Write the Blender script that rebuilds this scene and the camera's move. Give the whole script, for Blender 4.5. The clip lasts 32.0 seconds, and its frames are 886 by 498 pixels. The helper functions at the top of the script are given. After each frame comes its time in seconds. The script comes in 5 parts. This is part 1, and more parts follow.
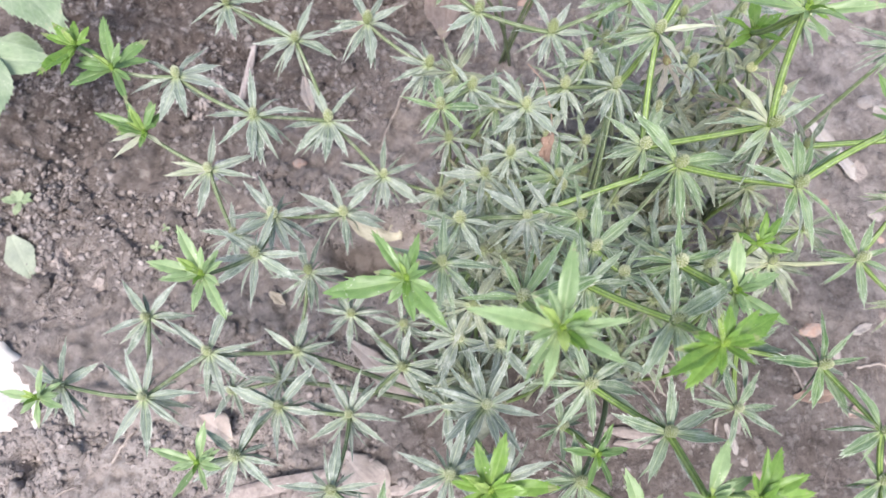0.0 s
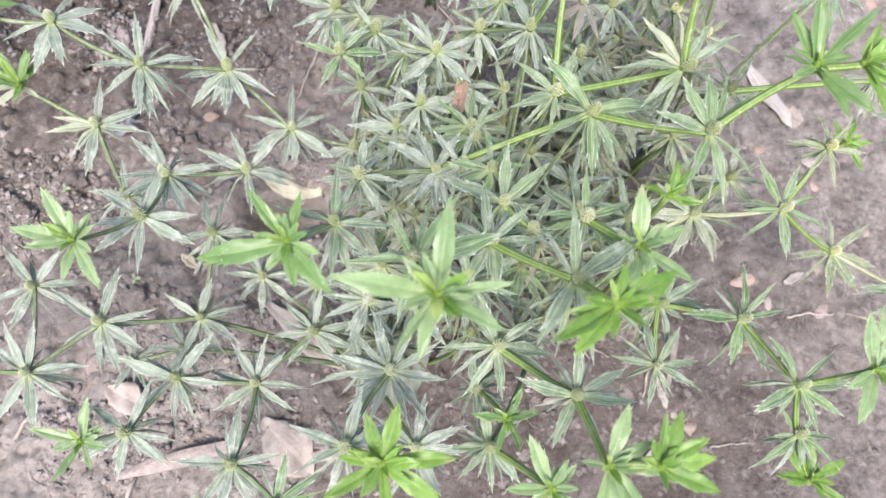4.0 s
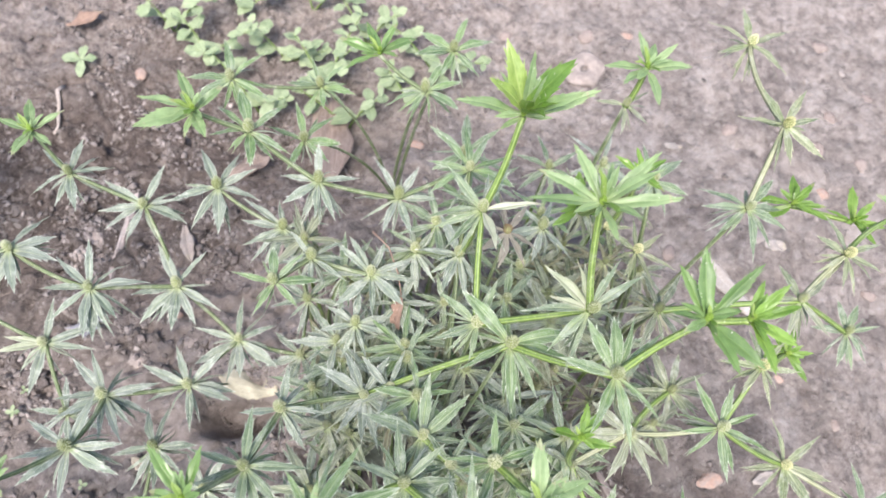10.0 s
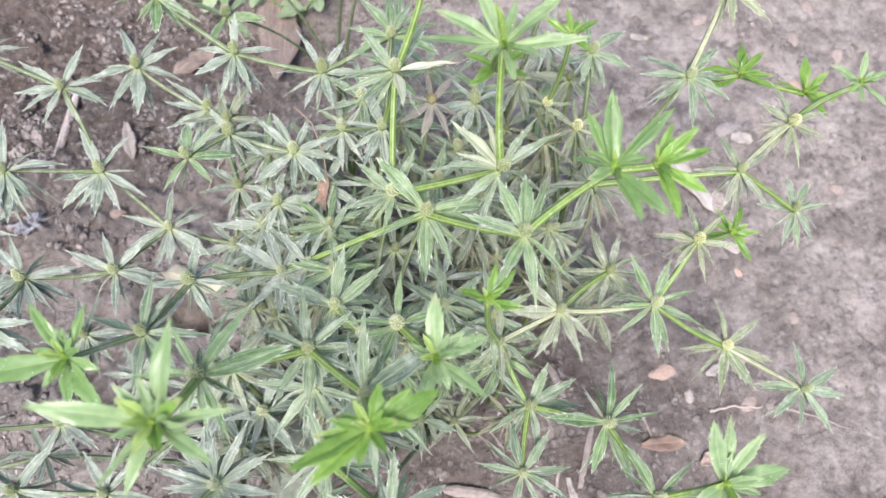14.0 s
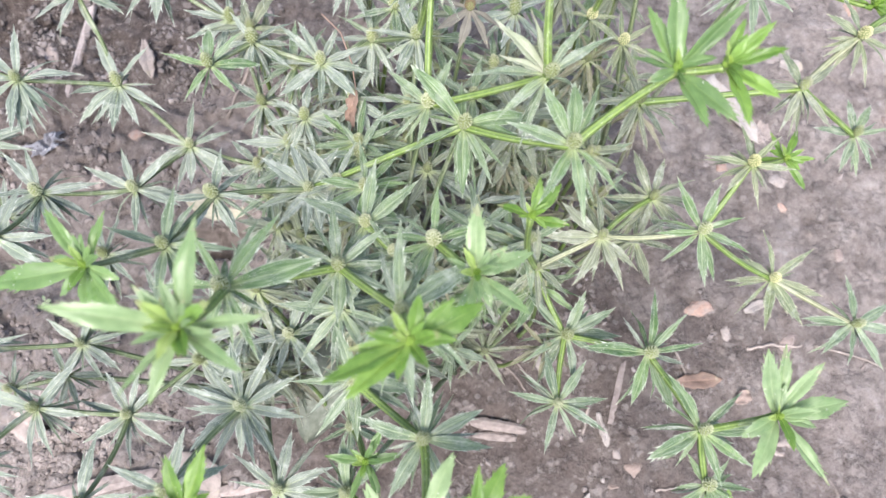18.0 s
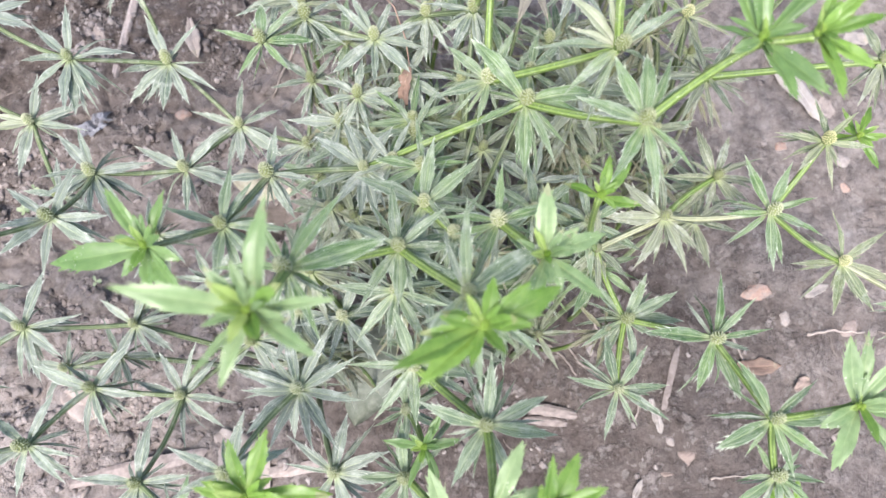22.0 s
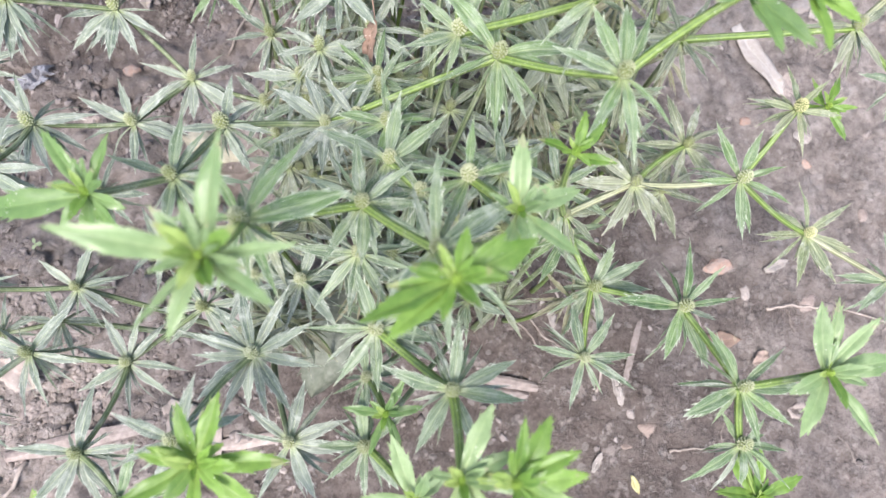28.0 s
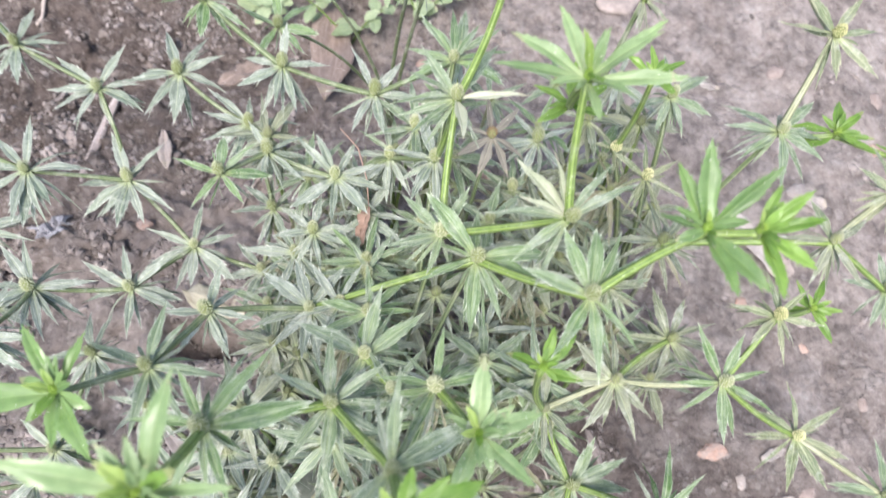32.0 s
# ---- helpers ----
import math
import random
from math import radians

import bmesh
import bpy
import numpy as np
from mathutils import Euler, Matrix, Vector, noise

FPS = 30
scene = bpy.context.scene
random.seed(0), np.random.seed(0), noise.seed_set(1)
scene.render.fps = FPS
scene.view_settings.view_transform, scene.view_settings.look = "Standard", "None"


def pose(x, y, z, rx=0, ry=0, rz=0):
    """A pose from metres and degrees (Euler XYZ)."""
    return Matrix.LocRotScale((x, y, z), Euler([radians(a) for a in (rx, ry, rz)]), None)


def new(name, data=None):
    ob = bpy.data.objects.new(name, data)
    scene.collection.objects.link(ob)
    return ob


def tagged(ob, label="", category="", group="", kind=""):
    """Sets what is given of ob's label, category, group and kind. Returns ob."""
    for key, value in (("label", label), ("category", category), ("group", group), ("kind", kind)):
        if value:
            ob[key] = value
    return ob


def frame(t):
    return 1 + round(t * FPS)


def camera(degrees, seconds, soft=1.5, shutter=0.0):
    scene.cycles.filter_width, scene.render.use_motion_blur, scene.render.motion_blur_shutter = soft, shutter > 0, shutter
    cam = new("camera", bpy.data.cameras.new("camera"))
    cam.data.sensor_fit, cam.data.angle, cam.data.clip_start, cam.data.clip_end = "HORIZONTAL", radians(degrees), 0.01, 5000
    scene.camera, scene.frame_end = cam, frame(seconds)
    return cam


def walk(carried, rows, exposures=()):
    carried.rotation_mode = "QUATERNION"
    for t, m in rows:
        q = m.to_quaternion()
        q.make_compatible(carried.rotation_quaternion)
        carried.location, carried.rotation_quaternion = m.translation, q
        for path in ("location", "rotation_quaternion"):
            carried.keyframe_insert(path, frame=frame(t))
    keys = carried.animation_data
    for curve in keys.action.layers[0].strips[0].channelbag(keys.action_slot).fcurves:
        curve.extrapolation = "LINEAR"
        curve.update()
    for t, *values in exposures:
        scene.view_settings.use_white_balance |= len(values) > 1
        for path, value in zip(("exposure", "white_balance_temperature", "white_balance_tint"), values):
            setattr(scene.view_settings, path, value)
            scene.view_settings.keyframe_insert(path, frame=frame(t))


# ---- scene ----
cam = camera(63.5, 32.0, soft=1.4, shutter=0.5)
cam.data.dof.use_dof, cam.data.dof.focus_distance, cam.data.dof.aperture_fstop = True, 0.37, 11.5
METRES, EYE, TILT, LEAN, TURN = 0.45, 0.56, -72.2, -4.7, 0.0
ROWS = [
    (0.0, 0.0, 0.0, 0.0, 0.0, 0.0, -0.0),
    (0.5, -0.003, 0.0016, -0.0059, -0.06, -0.84, -0.08),
    (1.0, -0.0016, 0.0113, -0.0134, -0.56, -3.13, -0.6),
    (1.5, -0.0003, 0.0199, -0.0175, -0.93, -4.5, -0.73),
    (2.0, -0.0003, 0.0205, -0.0193, -0.93, -4.52, -0.76),
    (2.5, 0.0046, 0.0221, -0.0188, -1.22, -4.43, -0.58),
    (3.0, 0.0291, 0.0303, -0.0111, -2.13, -3.78, 0.21),
    (3.5, 0.0504, 0.0403, -0.004, -3.3, -3.75, 0.98),
    (5.5, 0.1407, 0.0778, 0.028, 0.58, -3.91, 0.13),
    (6.0, 0.1466, 0.0693, 0.0365, -2.75, -3.1, -2.06),
    (6.5, 0.1152, 0.0642, 0.0515, -5.23, -1.89, -3.36),
    (7.0, 0.0954, 0.0633, 0.0659, -4.52, -1.77, -4.3),
    (7.5, 0.0736, 0.0657, 0.0729, -4.22, -0.33, -6.2),
    (8.0, 0.0681, 0.0622, 0.0812, -3.71, 1.91, -5.7),
    (8.5, 0.1018, 0.0629, 0.0793, -2.85, 2.62, -2.42),
    (9.0, 0.1424, 0.0547, 0.0879, -1.97, 4.2, -0.91),
    (9.5, 0.1722, 0.0474, 0.0972, -1.7, 5.31, 0.2),
    (10.0, 0.1874, 0.0297, 0.1104, -1.2, 7.03, 1.19),
    (10.5, 0.1941, 0.0321, 0.1072, -1.63, 7.64, 1.36),
    (11.0, 0.196, 0.0389, 0.1065, -1.67, 7.14, 1.41),
    (11.5, 0.2027, 0.0545, 0.1021, -1.08, 6.18, 1.43),
    (12.0, 0.215, 0.0762, 0.0928, -2.19, 4.5, 0.98),
    (12.5, 0.2516, 0.0993, 0.0656, -1.23, 2.11, 0.93),
    (13.0, 0.2753, 0.1088, 0.0525, -1.38, 1.33, 1.43),
    (13.5, 0.2895, 0.0904, 0.041, -1.06, 1.64, 1.76),
    (14.0, 0.2903, 0.0697, 0.0306, -0.54, 2.15, 1.89),
    (14.5, 0.2879, 0.0699, 0.0199, -0.3, 1.31, 1.24),
    (16.5, 0.2551, 0.0906, 0.0062, 1.93, -0.38, 0.58),
    (17.0, 0.2601, 0.0944, 0.0014, 1.63, -0.73, 0.61),
    (17.5, 0.2608, 0.1014, -0.0021, 0.3, -1.29, 0.39),
    (18.0, 0.2692, 0.1162, 0.0009, 0.83, -2.07, 0.94),
    (18.5, 0.2649, 0.1212, 0.0026, 1.94, -1.84, 1.16),
    (19.0, 0.2573, 0.1255, 0.0021, 2.88, -2.16, 1.15),
    (19.5, 0.2547, 0.1236, 0.0025, 3.25, -1.8, 1.19),
    (20.0, 0.2538, 0.1255, 0.0035, 3.32, -2.11, 1.35),
    (20.5, 0.2512, 0.1279, 0.0033, 3.48, -2.62, 1.4),
    (21.0, 0.2445, 0.1301, 0.0027, 3.53, -2.87, 1.17),
    (21.5, 0.2419, 0.1316, 0.0006, 3.32, -3.14, 0.99),
    (22.0, 0.239, 0.1368, -0.0003, 3.27, -3.49, 0.9),
    (22.5, 0.2336, 0.1348, -0.0015, 3.44, -3.51, 0.72),
    (23.0, 0.2326, 0.1325, -0.0028, 2.94, -3.42, 0.61),
    (23.5, 0.2342, 0.1396, -0.0048, 2.39, -3.7, 0.53),
    (24.0, 0.2408, 0.1486, -0.0051, 1.82, -3.23, 0.68),
    (24.5, 0.2433, 0.1503, -0.0064, 2.28, -3.27, 0.78),
    (25.0, 0.2388, 0.1518, -0.0101, 2.21, -3.28, 0.45),
    (25.5, 0.2359, 0.1567, -0.0158, 1.37, -3.68, -0.06),
    (27.5, 0.2325, 0.1704, -0.022, 0.2, -4.78, -0.26),
    (28.0, 0.2284, 0.1663, -0.0235, -0.16, -4.94, -0.32),
    (28.5, 0.2213, 0.1605, -0.0263, -0.13, -4.64, -0.65),
    (29.0, 0.2191, 0.1617, -0.0227, 0.29, -4.42, -0.54),
    (29.5, 0.223, 0.1334, -0.0144, 1.4, -2.7, 0.05),
    (30.0, 0.2333, 0.1351, 0.0022, 1.24, -1.68, 0.99),
    (30.5, 0.2358, 0.1659, 0.0228, 0.36, -1.21, 1.4),
    (31.0, 0.2214, 0.1826, 0.0316, 1.23, -0.72, 0.4),
    (31.5, 0.2307, 0.1739, 0.0482, -0.55, 1.2, -1.88),
    (32.0, 0.2691, 0.1568, 0.0514, 1.45, 4.67, -3.45),
]
walk(cam, [(t, pose(0, 0, EYE, TILT, LEAN, TURN) @ pose(METRES * x, METRES * y, METRES * z, 90 + pitch, roll, yaw)) for t, x, y, z, yaw, pitch, roll in ROWS],
     [(0.0, 1.32, 6560, 11), (2.0, 1.42, 6580, 11), (6.0, 1.49, 6780, 11), (9.0, 1.44, 6760, 11), (14.0, 1.45, 6600, 11), (18.0, 1.48, 6570, 11), (32.0, 1.48, 6640, 11)])

# ---- world and light ----
SUN_ELEVATION, SUN_TURN = 62.0, 200.0
world = bpy.data.worlds.new("overcast_sky")
scene.world = world
world.use_nodes = True
wn = world.node_tree.nodes
sky = wn.new("ShaderNodeTexSky")
sky.sky_type, sky.sun_disc = "NISHITA", False
sky.sun_elevation, sky.sun_rotation = radians(SUN_ELEVATION), radians(SUN_TURN)
sky.air_density, sky.dust_density, sky.ozone_density = 1.0, 1.8, 0.9
world.node_tree.links.new(sky.outputs[0], wn["Background"].inputs[0])
wn["Background"].inputs[1].default_value = 0.132
sun = new("sun", bpy.data.lights.new("sun", "SUN"))
sun.data.energy, sun.data.angle, sun.data.color = 2.9, radians(25), (1.0, 0.965, 0.92)
sun.rotation_euler = (radians(90 - SUN_ELEVATION), 0, radians(180 - SUN_TURN))


# ---- materials ----
def material(name, roughness=0.7, specular=0.3):
    m = bpy.data.materials.new(name)
    m.use_nodes = True
    b = m.node_tree.nodes["Principled BSDF"]
    b.inputs["Roughness"].default_value = roughness
    b.inputs["Specular IOR Level"].default_value = specular
    return m, m.node_tree.nodes, m.node_tree.links, b


def noise_node(n, l, scale, detail=4.0, rough=0.55, coord=None):
    t = n.new("ShaderNodeTexNoise")
    t.inputs["Scale"].default_value, t.inputs["Detail"].default_value, t.inputs["Roughness"].default_value = scale, detail, rough
    if coord is not None:
        l.new(coord, t.inputs["Vector"])
    return t.outputs["Fac"]


def ramp(n, l, fac, *stops):
    r = n.new("ShaderNodeValToRGB")
    r.color_ramp.elements[0].position, r.color_ramp.elements[1].position = stops[0][0], stops[-1][0]
    for p, c in stops[1:-1]:
        r.color_ramp.elements.new(p)
    for e, (p, c) in zip(r.color_ramp.elements, stops):
        e.color = (*c, 1) if len(c) == 3 else c
    l.new(fac, r.inputs[0])
    return r.outputs[0]


def mix(n, l, fac, a, b, how="MIX"):
    x = n.new("ShaderNodeMix")
    x.data_type, x.blend_type = "RGBA", how
    for value, socket in ((fac, x.inputs[0]), (a, x.inputs[6]), (b, x.inputs[7])):
        if isinstance(value, (int, float)):
            socket.default_value = value
        elif isinstance(value, tuple):
            socket.default_value = (*value, 1)
        else:
            l.new(value, socket)
    return x.outputs[2]


def calc(n, l, how, a, b=0.0, c=None):
    x = n.new("ShaderNodeMath")
    x.operation = how
    for value, socket in zip((a, b, c), x.inputs):
        if value is None:
            continue
        if isinstance(value, (int, float)):
            socket.default_value = value
        else:
            l.new(value, socket)
    return x.outputs[0]


def bump(n, l, b, height, strength=0.5, distance=0.001):
    x = n.new("ShaderNodeBump")
    x.inputs["Strength"].default_value, x.inputs["Distance"].default_value = strength, distance
    l.new(height, x.inputs["Height"])
    l.new(x.outputs[0], b.inputs["Normal"])


def leaf_material(name, dark, light, rib, gloss=0.45, dust=0.3, glow=0.25, veins=9.0, base_reach=4.5, streaks=0.5, margin=0.4):
    """A leaf whose uv runs base to tip (u) and edge to edge (v): pale midrib and side veins, dust specks, light passing through."""
    m, n, l, b = material(name, gloss, 0.4)
    uv = n.new("ShaderNodeUVMap")
    uv.uv_map = "blade"
    split = n.new("ShaderNodeSeparateXYZ")
    l.new(uv.outputs[0], split.inputs[0])
    u, v = split.outputs[0], split.outputs[1]
    across = calc(n, l, "ABSOLUTE", calc(n, l, "SUBTRACT", v, 0.5))
    info = n.new("ShaderNodeObjectInfo")
    geo = n.new("ShaderNodeNewGeometry").outputs["Position"]
    blotch = noise_node(n, l, 260, 5, 0.6, geo)
    fac = calc(n, l, "ADD", calc(n, l, "MULTIPLY", blotch, 0.7), calc(n, l, "MULTIPLY", info.outputs["Random"], 0.35))
    colour = ramp(n, l, fac, (0.3, dark), (0.8, light))
    # pale midrib that fades to the tip, and a paler base
    ribness = calc(n, l, "SUBTRACT", 1.0, calc(n, l, "DIVIDE", across, 0.07), None)
    ribness = calc(n, l, "MAXIMUM", calc(n, l, "MINIMUM", calc(n, l, "MULTIPLY", ribness, 1.6), 1.0), 0.0)
    ribfade = calc(n, l, "MULTIPLY", ribness, calc(n, l, "MULTIPLY", calc(n, l, "SUBTRACT", 1.15, u), 0.2 + 0.45 * streaks))
    colour = mix(n, l, ribfade, colour, rib)
    wave = calc(n, l, "SINE", calc(n, l, "MULTIPLY", calc(n, l, "SUBTRACT", u, calc(n, l, "MULTIPLY", across, 0.8)), veins * 6.283))
    veined = calc(n, l, "MAXIMUM", calc(n, l, "MULTIPLY", calc(n, l, "SUBTRACT", wave, 0.75), 2.2), 0.0)
    colour = mix(n, l, calc(n, l, "MULTIPLY", veined, 0.2), colour, rib)
    grain = n.new("ShaderNodeCombineXYZ")
    l.new(calc(n, l, "MULTIPLY", u, 2.5), grain.inputs[0])
    l.new(calc(n, l, "MULTIPLY", v, 30.0), grain.inputs[1])
    l.new(calc(n, l, "MULTIPLY", info.outputs["Random"], 40.0), grain.inputs[2])
    streak = noise_node(n, l, 1.0, 3, 0.6, grain.outputs[0])
    streak = calc(n, l, "MAXIMUM", calc(n, l, "MINIMUM", calc(n, l, "MULTIPLY", calc(n, l, "SUBTRACT", streak, 0.51), 6.0), 1.0), 0.0)
    colour = mix(n, l, calc(n, l, "MULTIPLY", streak, streaks), colour, rib)
    tip = calc(n, l, "MAXIMUM", calc(n, l, "MULTIPLY", calc(n, l, "SUBTRACT", u, 0.72), 3.2), 0.0)
    colour = mix(n, l, calc(n, l, "MULTIPLY", calc(n, l, "MULTIPLY", tip, streaks), 0.9), colour, rib)
    base = calc(n, l, "MAXIMUM", calc(n, l, "SUBTRACT", 1.0, calc(n, l, "MULTIPLY", u, base_reach)), 0.0)
    colour = mix(n, l, calc(n, l, "MULTIPLY", base, 0.6), colour, rib)
    # pale worn margin
    edge = calc(n, l, "MAXIMUM", calc(n, l, "MULTIPLY", calc(n, l, "SUBTRACT", across, 0.42), 9.0), 0.0)
    worn = calc(n, l, "MULTIPLY", calc(n, l, "MAXIMUM", calc(n, l, "SUBTRACT", noise_node(n, l, 130, 3, 0.6, geo), 0.34), 0.0), 2.6 * margin)
    colour = mix(n, l, calc(n, l, "MULTIPLY", calc(n, l, "MINIMUM", edge, 1.0), worn), colour, rib)
    scorch = calc(n, l, "MULTIPLY", calc(n, l, "GREATER_THAN", u, 0.8), calc(n, l, "GREATER_THAN", noise_node(n, l, 75, 3, 0.6, geo), 0.58))
    colour = mix(n, l, calc(n, l, "MULTIPLY", scorch, 0.45), colour, (0.3, 0.25, 0.17))
    film = noise_node(n, l, 90, 3, 0.5, geo)
    colour = mix(n, l, calc(n, l, "MULTIPLY", film, dust), colour, (0.44, 0.43, 0.41))
    spot = n.new("ShaderNodeTexVoronoi")
    spot.inputs["Scale"].default_value = 560
    l.new(geo, spot.inputs["Vector"])
    speck = calc(n, l, "MULTIPLY", calc(n, l, "LESS_THAN", spot.outputs["Distance"], calc(n, l, "MULTIPLY", noise_node(n, l, 700, 2, 0.5, geo), 0.3)), calc(n, l, "GREATER_THAN", noise_node(n, l, 110, 3, 0.6, geo), 0.57))
    colour = mix(n, l, calc(n, l, "MULTIPLY", speck, 0.6), colour, (0.6, 0.58, 0.54))
    l.new(colour, b.inputs["Base Color"])
    l.new(ramp(n, l, film, (0.3, (gloss - 0.1,) * 3), (0.7, (gloss + 0.2,) * 3)), b.inputs["Roughness"])
    bump(n, l, b, calc(n, l, "ADD", calc(n, l, "MULTIPLY", ribness, -0.8), calc(n, l, "MULTIPLY", blotch, 0.6)), 0.4, 0.0006)
    t = n.new("ShaderNodeBsdfTranslucent")
    l.new(mix(n, l, 1.0, colour, (1.0, 1.0, 0.68), "MULTIPLY"), t.inputs[0])
    s = n.new("ShaderNodeMixShader")
    s.inputs[0].default_value = glow
    l.new(b.outputs[0], s.inputs[1])
    l.new(t.outputs[0], s.inputs[2])
    l.new(s.outputs[0], n["Material Output"].inputs[0])
    return m


def bract_material(name, dark, light, cool, pale=(0.66, 0.68, 0.6), gloss=0.36, scuff=0.5, fibres=0.5, glow=0.16, specks=0.6):
    """A stiff spiny bract: dark blotched green with pale lengthwise fibres, a thin rib, white worn margins, spine tips and dust specks."""
    m, n, l, b = material(name, gloss, 0.5)
    uv = n.new("ShaderNodeUVMap")
    uv.uv_map = "blade"
    split = n.new("ShaderNodeSeparateXYZ")
    l.new(uv.outputs[0], split.inputs[0])
    u, v = split.outputs[0], split.outputs[1]
    across = calc(n, l, "ABSOLUTE", calc(n, l, "SUBTRACT", v, 0.5))
    chance = n.new("ShaderNodeObjectInfo").outputs["Random"]
    geo = n.new("ShaderNodeNewGeometry").outputs["Position"]

    def clamp(x):
        return calc(n, l, "MAXIMUM", calc(n, l, "MINIMUM", x, 1.0), 0.0)

    def rise(x, start, slope):
        return clamp(calc(n, l, "MULTIPLY", calc(n, l, "SUBTRACT", x, start), slope))

    def along(us, vs):
        c = n.new("ShaderNodeCombineXYZ")
        l.new(calc(n, l, "MULTIPLY", u, us), c.inputs[0])
        l.new(calc(n, l, "MULTIPLY", v, vs), c.inputs[1])
        l.new(calc(n, l, "MULTIPLY", chance, 57.0), c.inputs[2])
        return c.outputs[0]

    blotch = noise_node(n, l, 210, 5, 0.62, geo)
    shade = calc(n, l, "ADD", calc(n, l, "MULTIPLY", blotch, 0.75), calc(n, l, "MULTIPLY", chance, 0.3))
    colour = ramp(n, l, shade, (0.34, dark), (0.78, light))
    other = calc(n, l, "FRACT", calc(n, l, "MULTIPLY", chance, 13.7))
    colour = mix(n, l, calc(n, l, "MULTIPLY", other, 0.55), colour, cool)
    broad, fine = noise_node(n, l, 1.0, 3, 0.6, along(1.5, 5.5)), noise_node(n, l, 1.0, 4, 0.65, along(2.6, 52.0))
    colour = mix(n, l, calc(n, l, "MULTIPLY", rise(calc(n, l, "ADD", calc(n, l, "MULTIPLY", broad, 0.8), calc(n, l, "MULTIPLY", blotch, 0.2)), 0.49, 5.0), 0.34), colour, tuple(0.7 * p + 0.15 * q for p, q in zip(pale, light)))
    colour = mix(n, l, calc(n, l, "MULTIPLY", rise(fine, 0.53, 7.5), fibres), colour, pale)
    rib = calc(n, l, "MULTIPLY", rise(calc(n, l, "MULTIPLY", across, -1.0), -0.05, 34.0), calc(n, l, "SUBTRACT", 1.0, calc(n, l, "MULTIPLY", u, 0.85)))
    colour = mix(n, l, calc(n, l, "MULTIPLY", rib, 0.55), colour, (0.4, 0.46, 0.27))
    colour = mix(n, l, calc(n, l, "MULTIPLY", rise(calc(n, l, "MULTIPLY", u, -1.0), -0.2, 6.0), 0.6), colour, (0.36, 0.42, 0.2))
    edge = calc(n, l, "MULTIPLY", rise(across, 0.45, 20.0), rise(noise_node(n, l, 150, 3, 0.6, geo), 0.36, 5.0))
    colour = mix(n, l, calc(n, l, "MULTIPLY", edge, 0.54), colour, pale)
    colour = mix(n, l, calc(n, l, "MULTIPLY", rise(u, 0.88, 8.0), 0.6), colour, pale)
    worn = rise(noise_node(n, l, 120, 7, 0.72, geo), 0.53, 7.0)
    colour = mix(n, l, calc(n, l, "MULTIPLY", worn, scuff), colour, (0.42, 0.44, 0.4))
    spot = n.new("ShaderNodeTexVoronoi")
    spot.inputs["Scale"].default_value = 760
    l.new(geo, spot.inputs["Vector"])
    dot = calc(n, l, "MULTIPLY", calc(n, l, "LESS_THAN", spot.outputs["Distance"], calc(n, l, "MULTIPLY", noise_node(n, l, 640, 2, 0.5, geo), 0.3)), calc(n, l, "GREATER_THAN", noise_node(n, l, 95, 3, 0.6, geo), 0.56))
    colour = mix(n, l, calc(n, l, "MULTIPLY", dot, specks), colour, (0.72, 0.71, 0.66))
    l.new(colour, b.inputs["Base Color"])
    l.new(ramp(n, l, blotch, (0.3, (gloss - 0.08,) * 3), (0.7, (gloss + 0.2,) * 3)), b.inputs["Roughness"])
    bump(n, l, b, calc(n, l, "ADD", calc(n, l, "MULTIPLY", fine, 0.9), calc(n, l, "MULTIPLY", blotch, 0.6)), 0.55, 0.0007)
    t = n.new("ShaderNodeBsdfTranslucent")
    l.new(mix(n, l, 1.0, colour, (0.9, 1.0, 0.55), "MULTIPLY"), t.inputs[0])
    s = n.new("ShaderNodeMixShader")
    s.inputs[0].default_value = glow
    l.new(b.outputs[0], s.inputs[1])
    l.new(t.outputs[0], s.inputs[2])
    l.new(s.outputs[0], n["Material Output"].inputs[0])
    return m


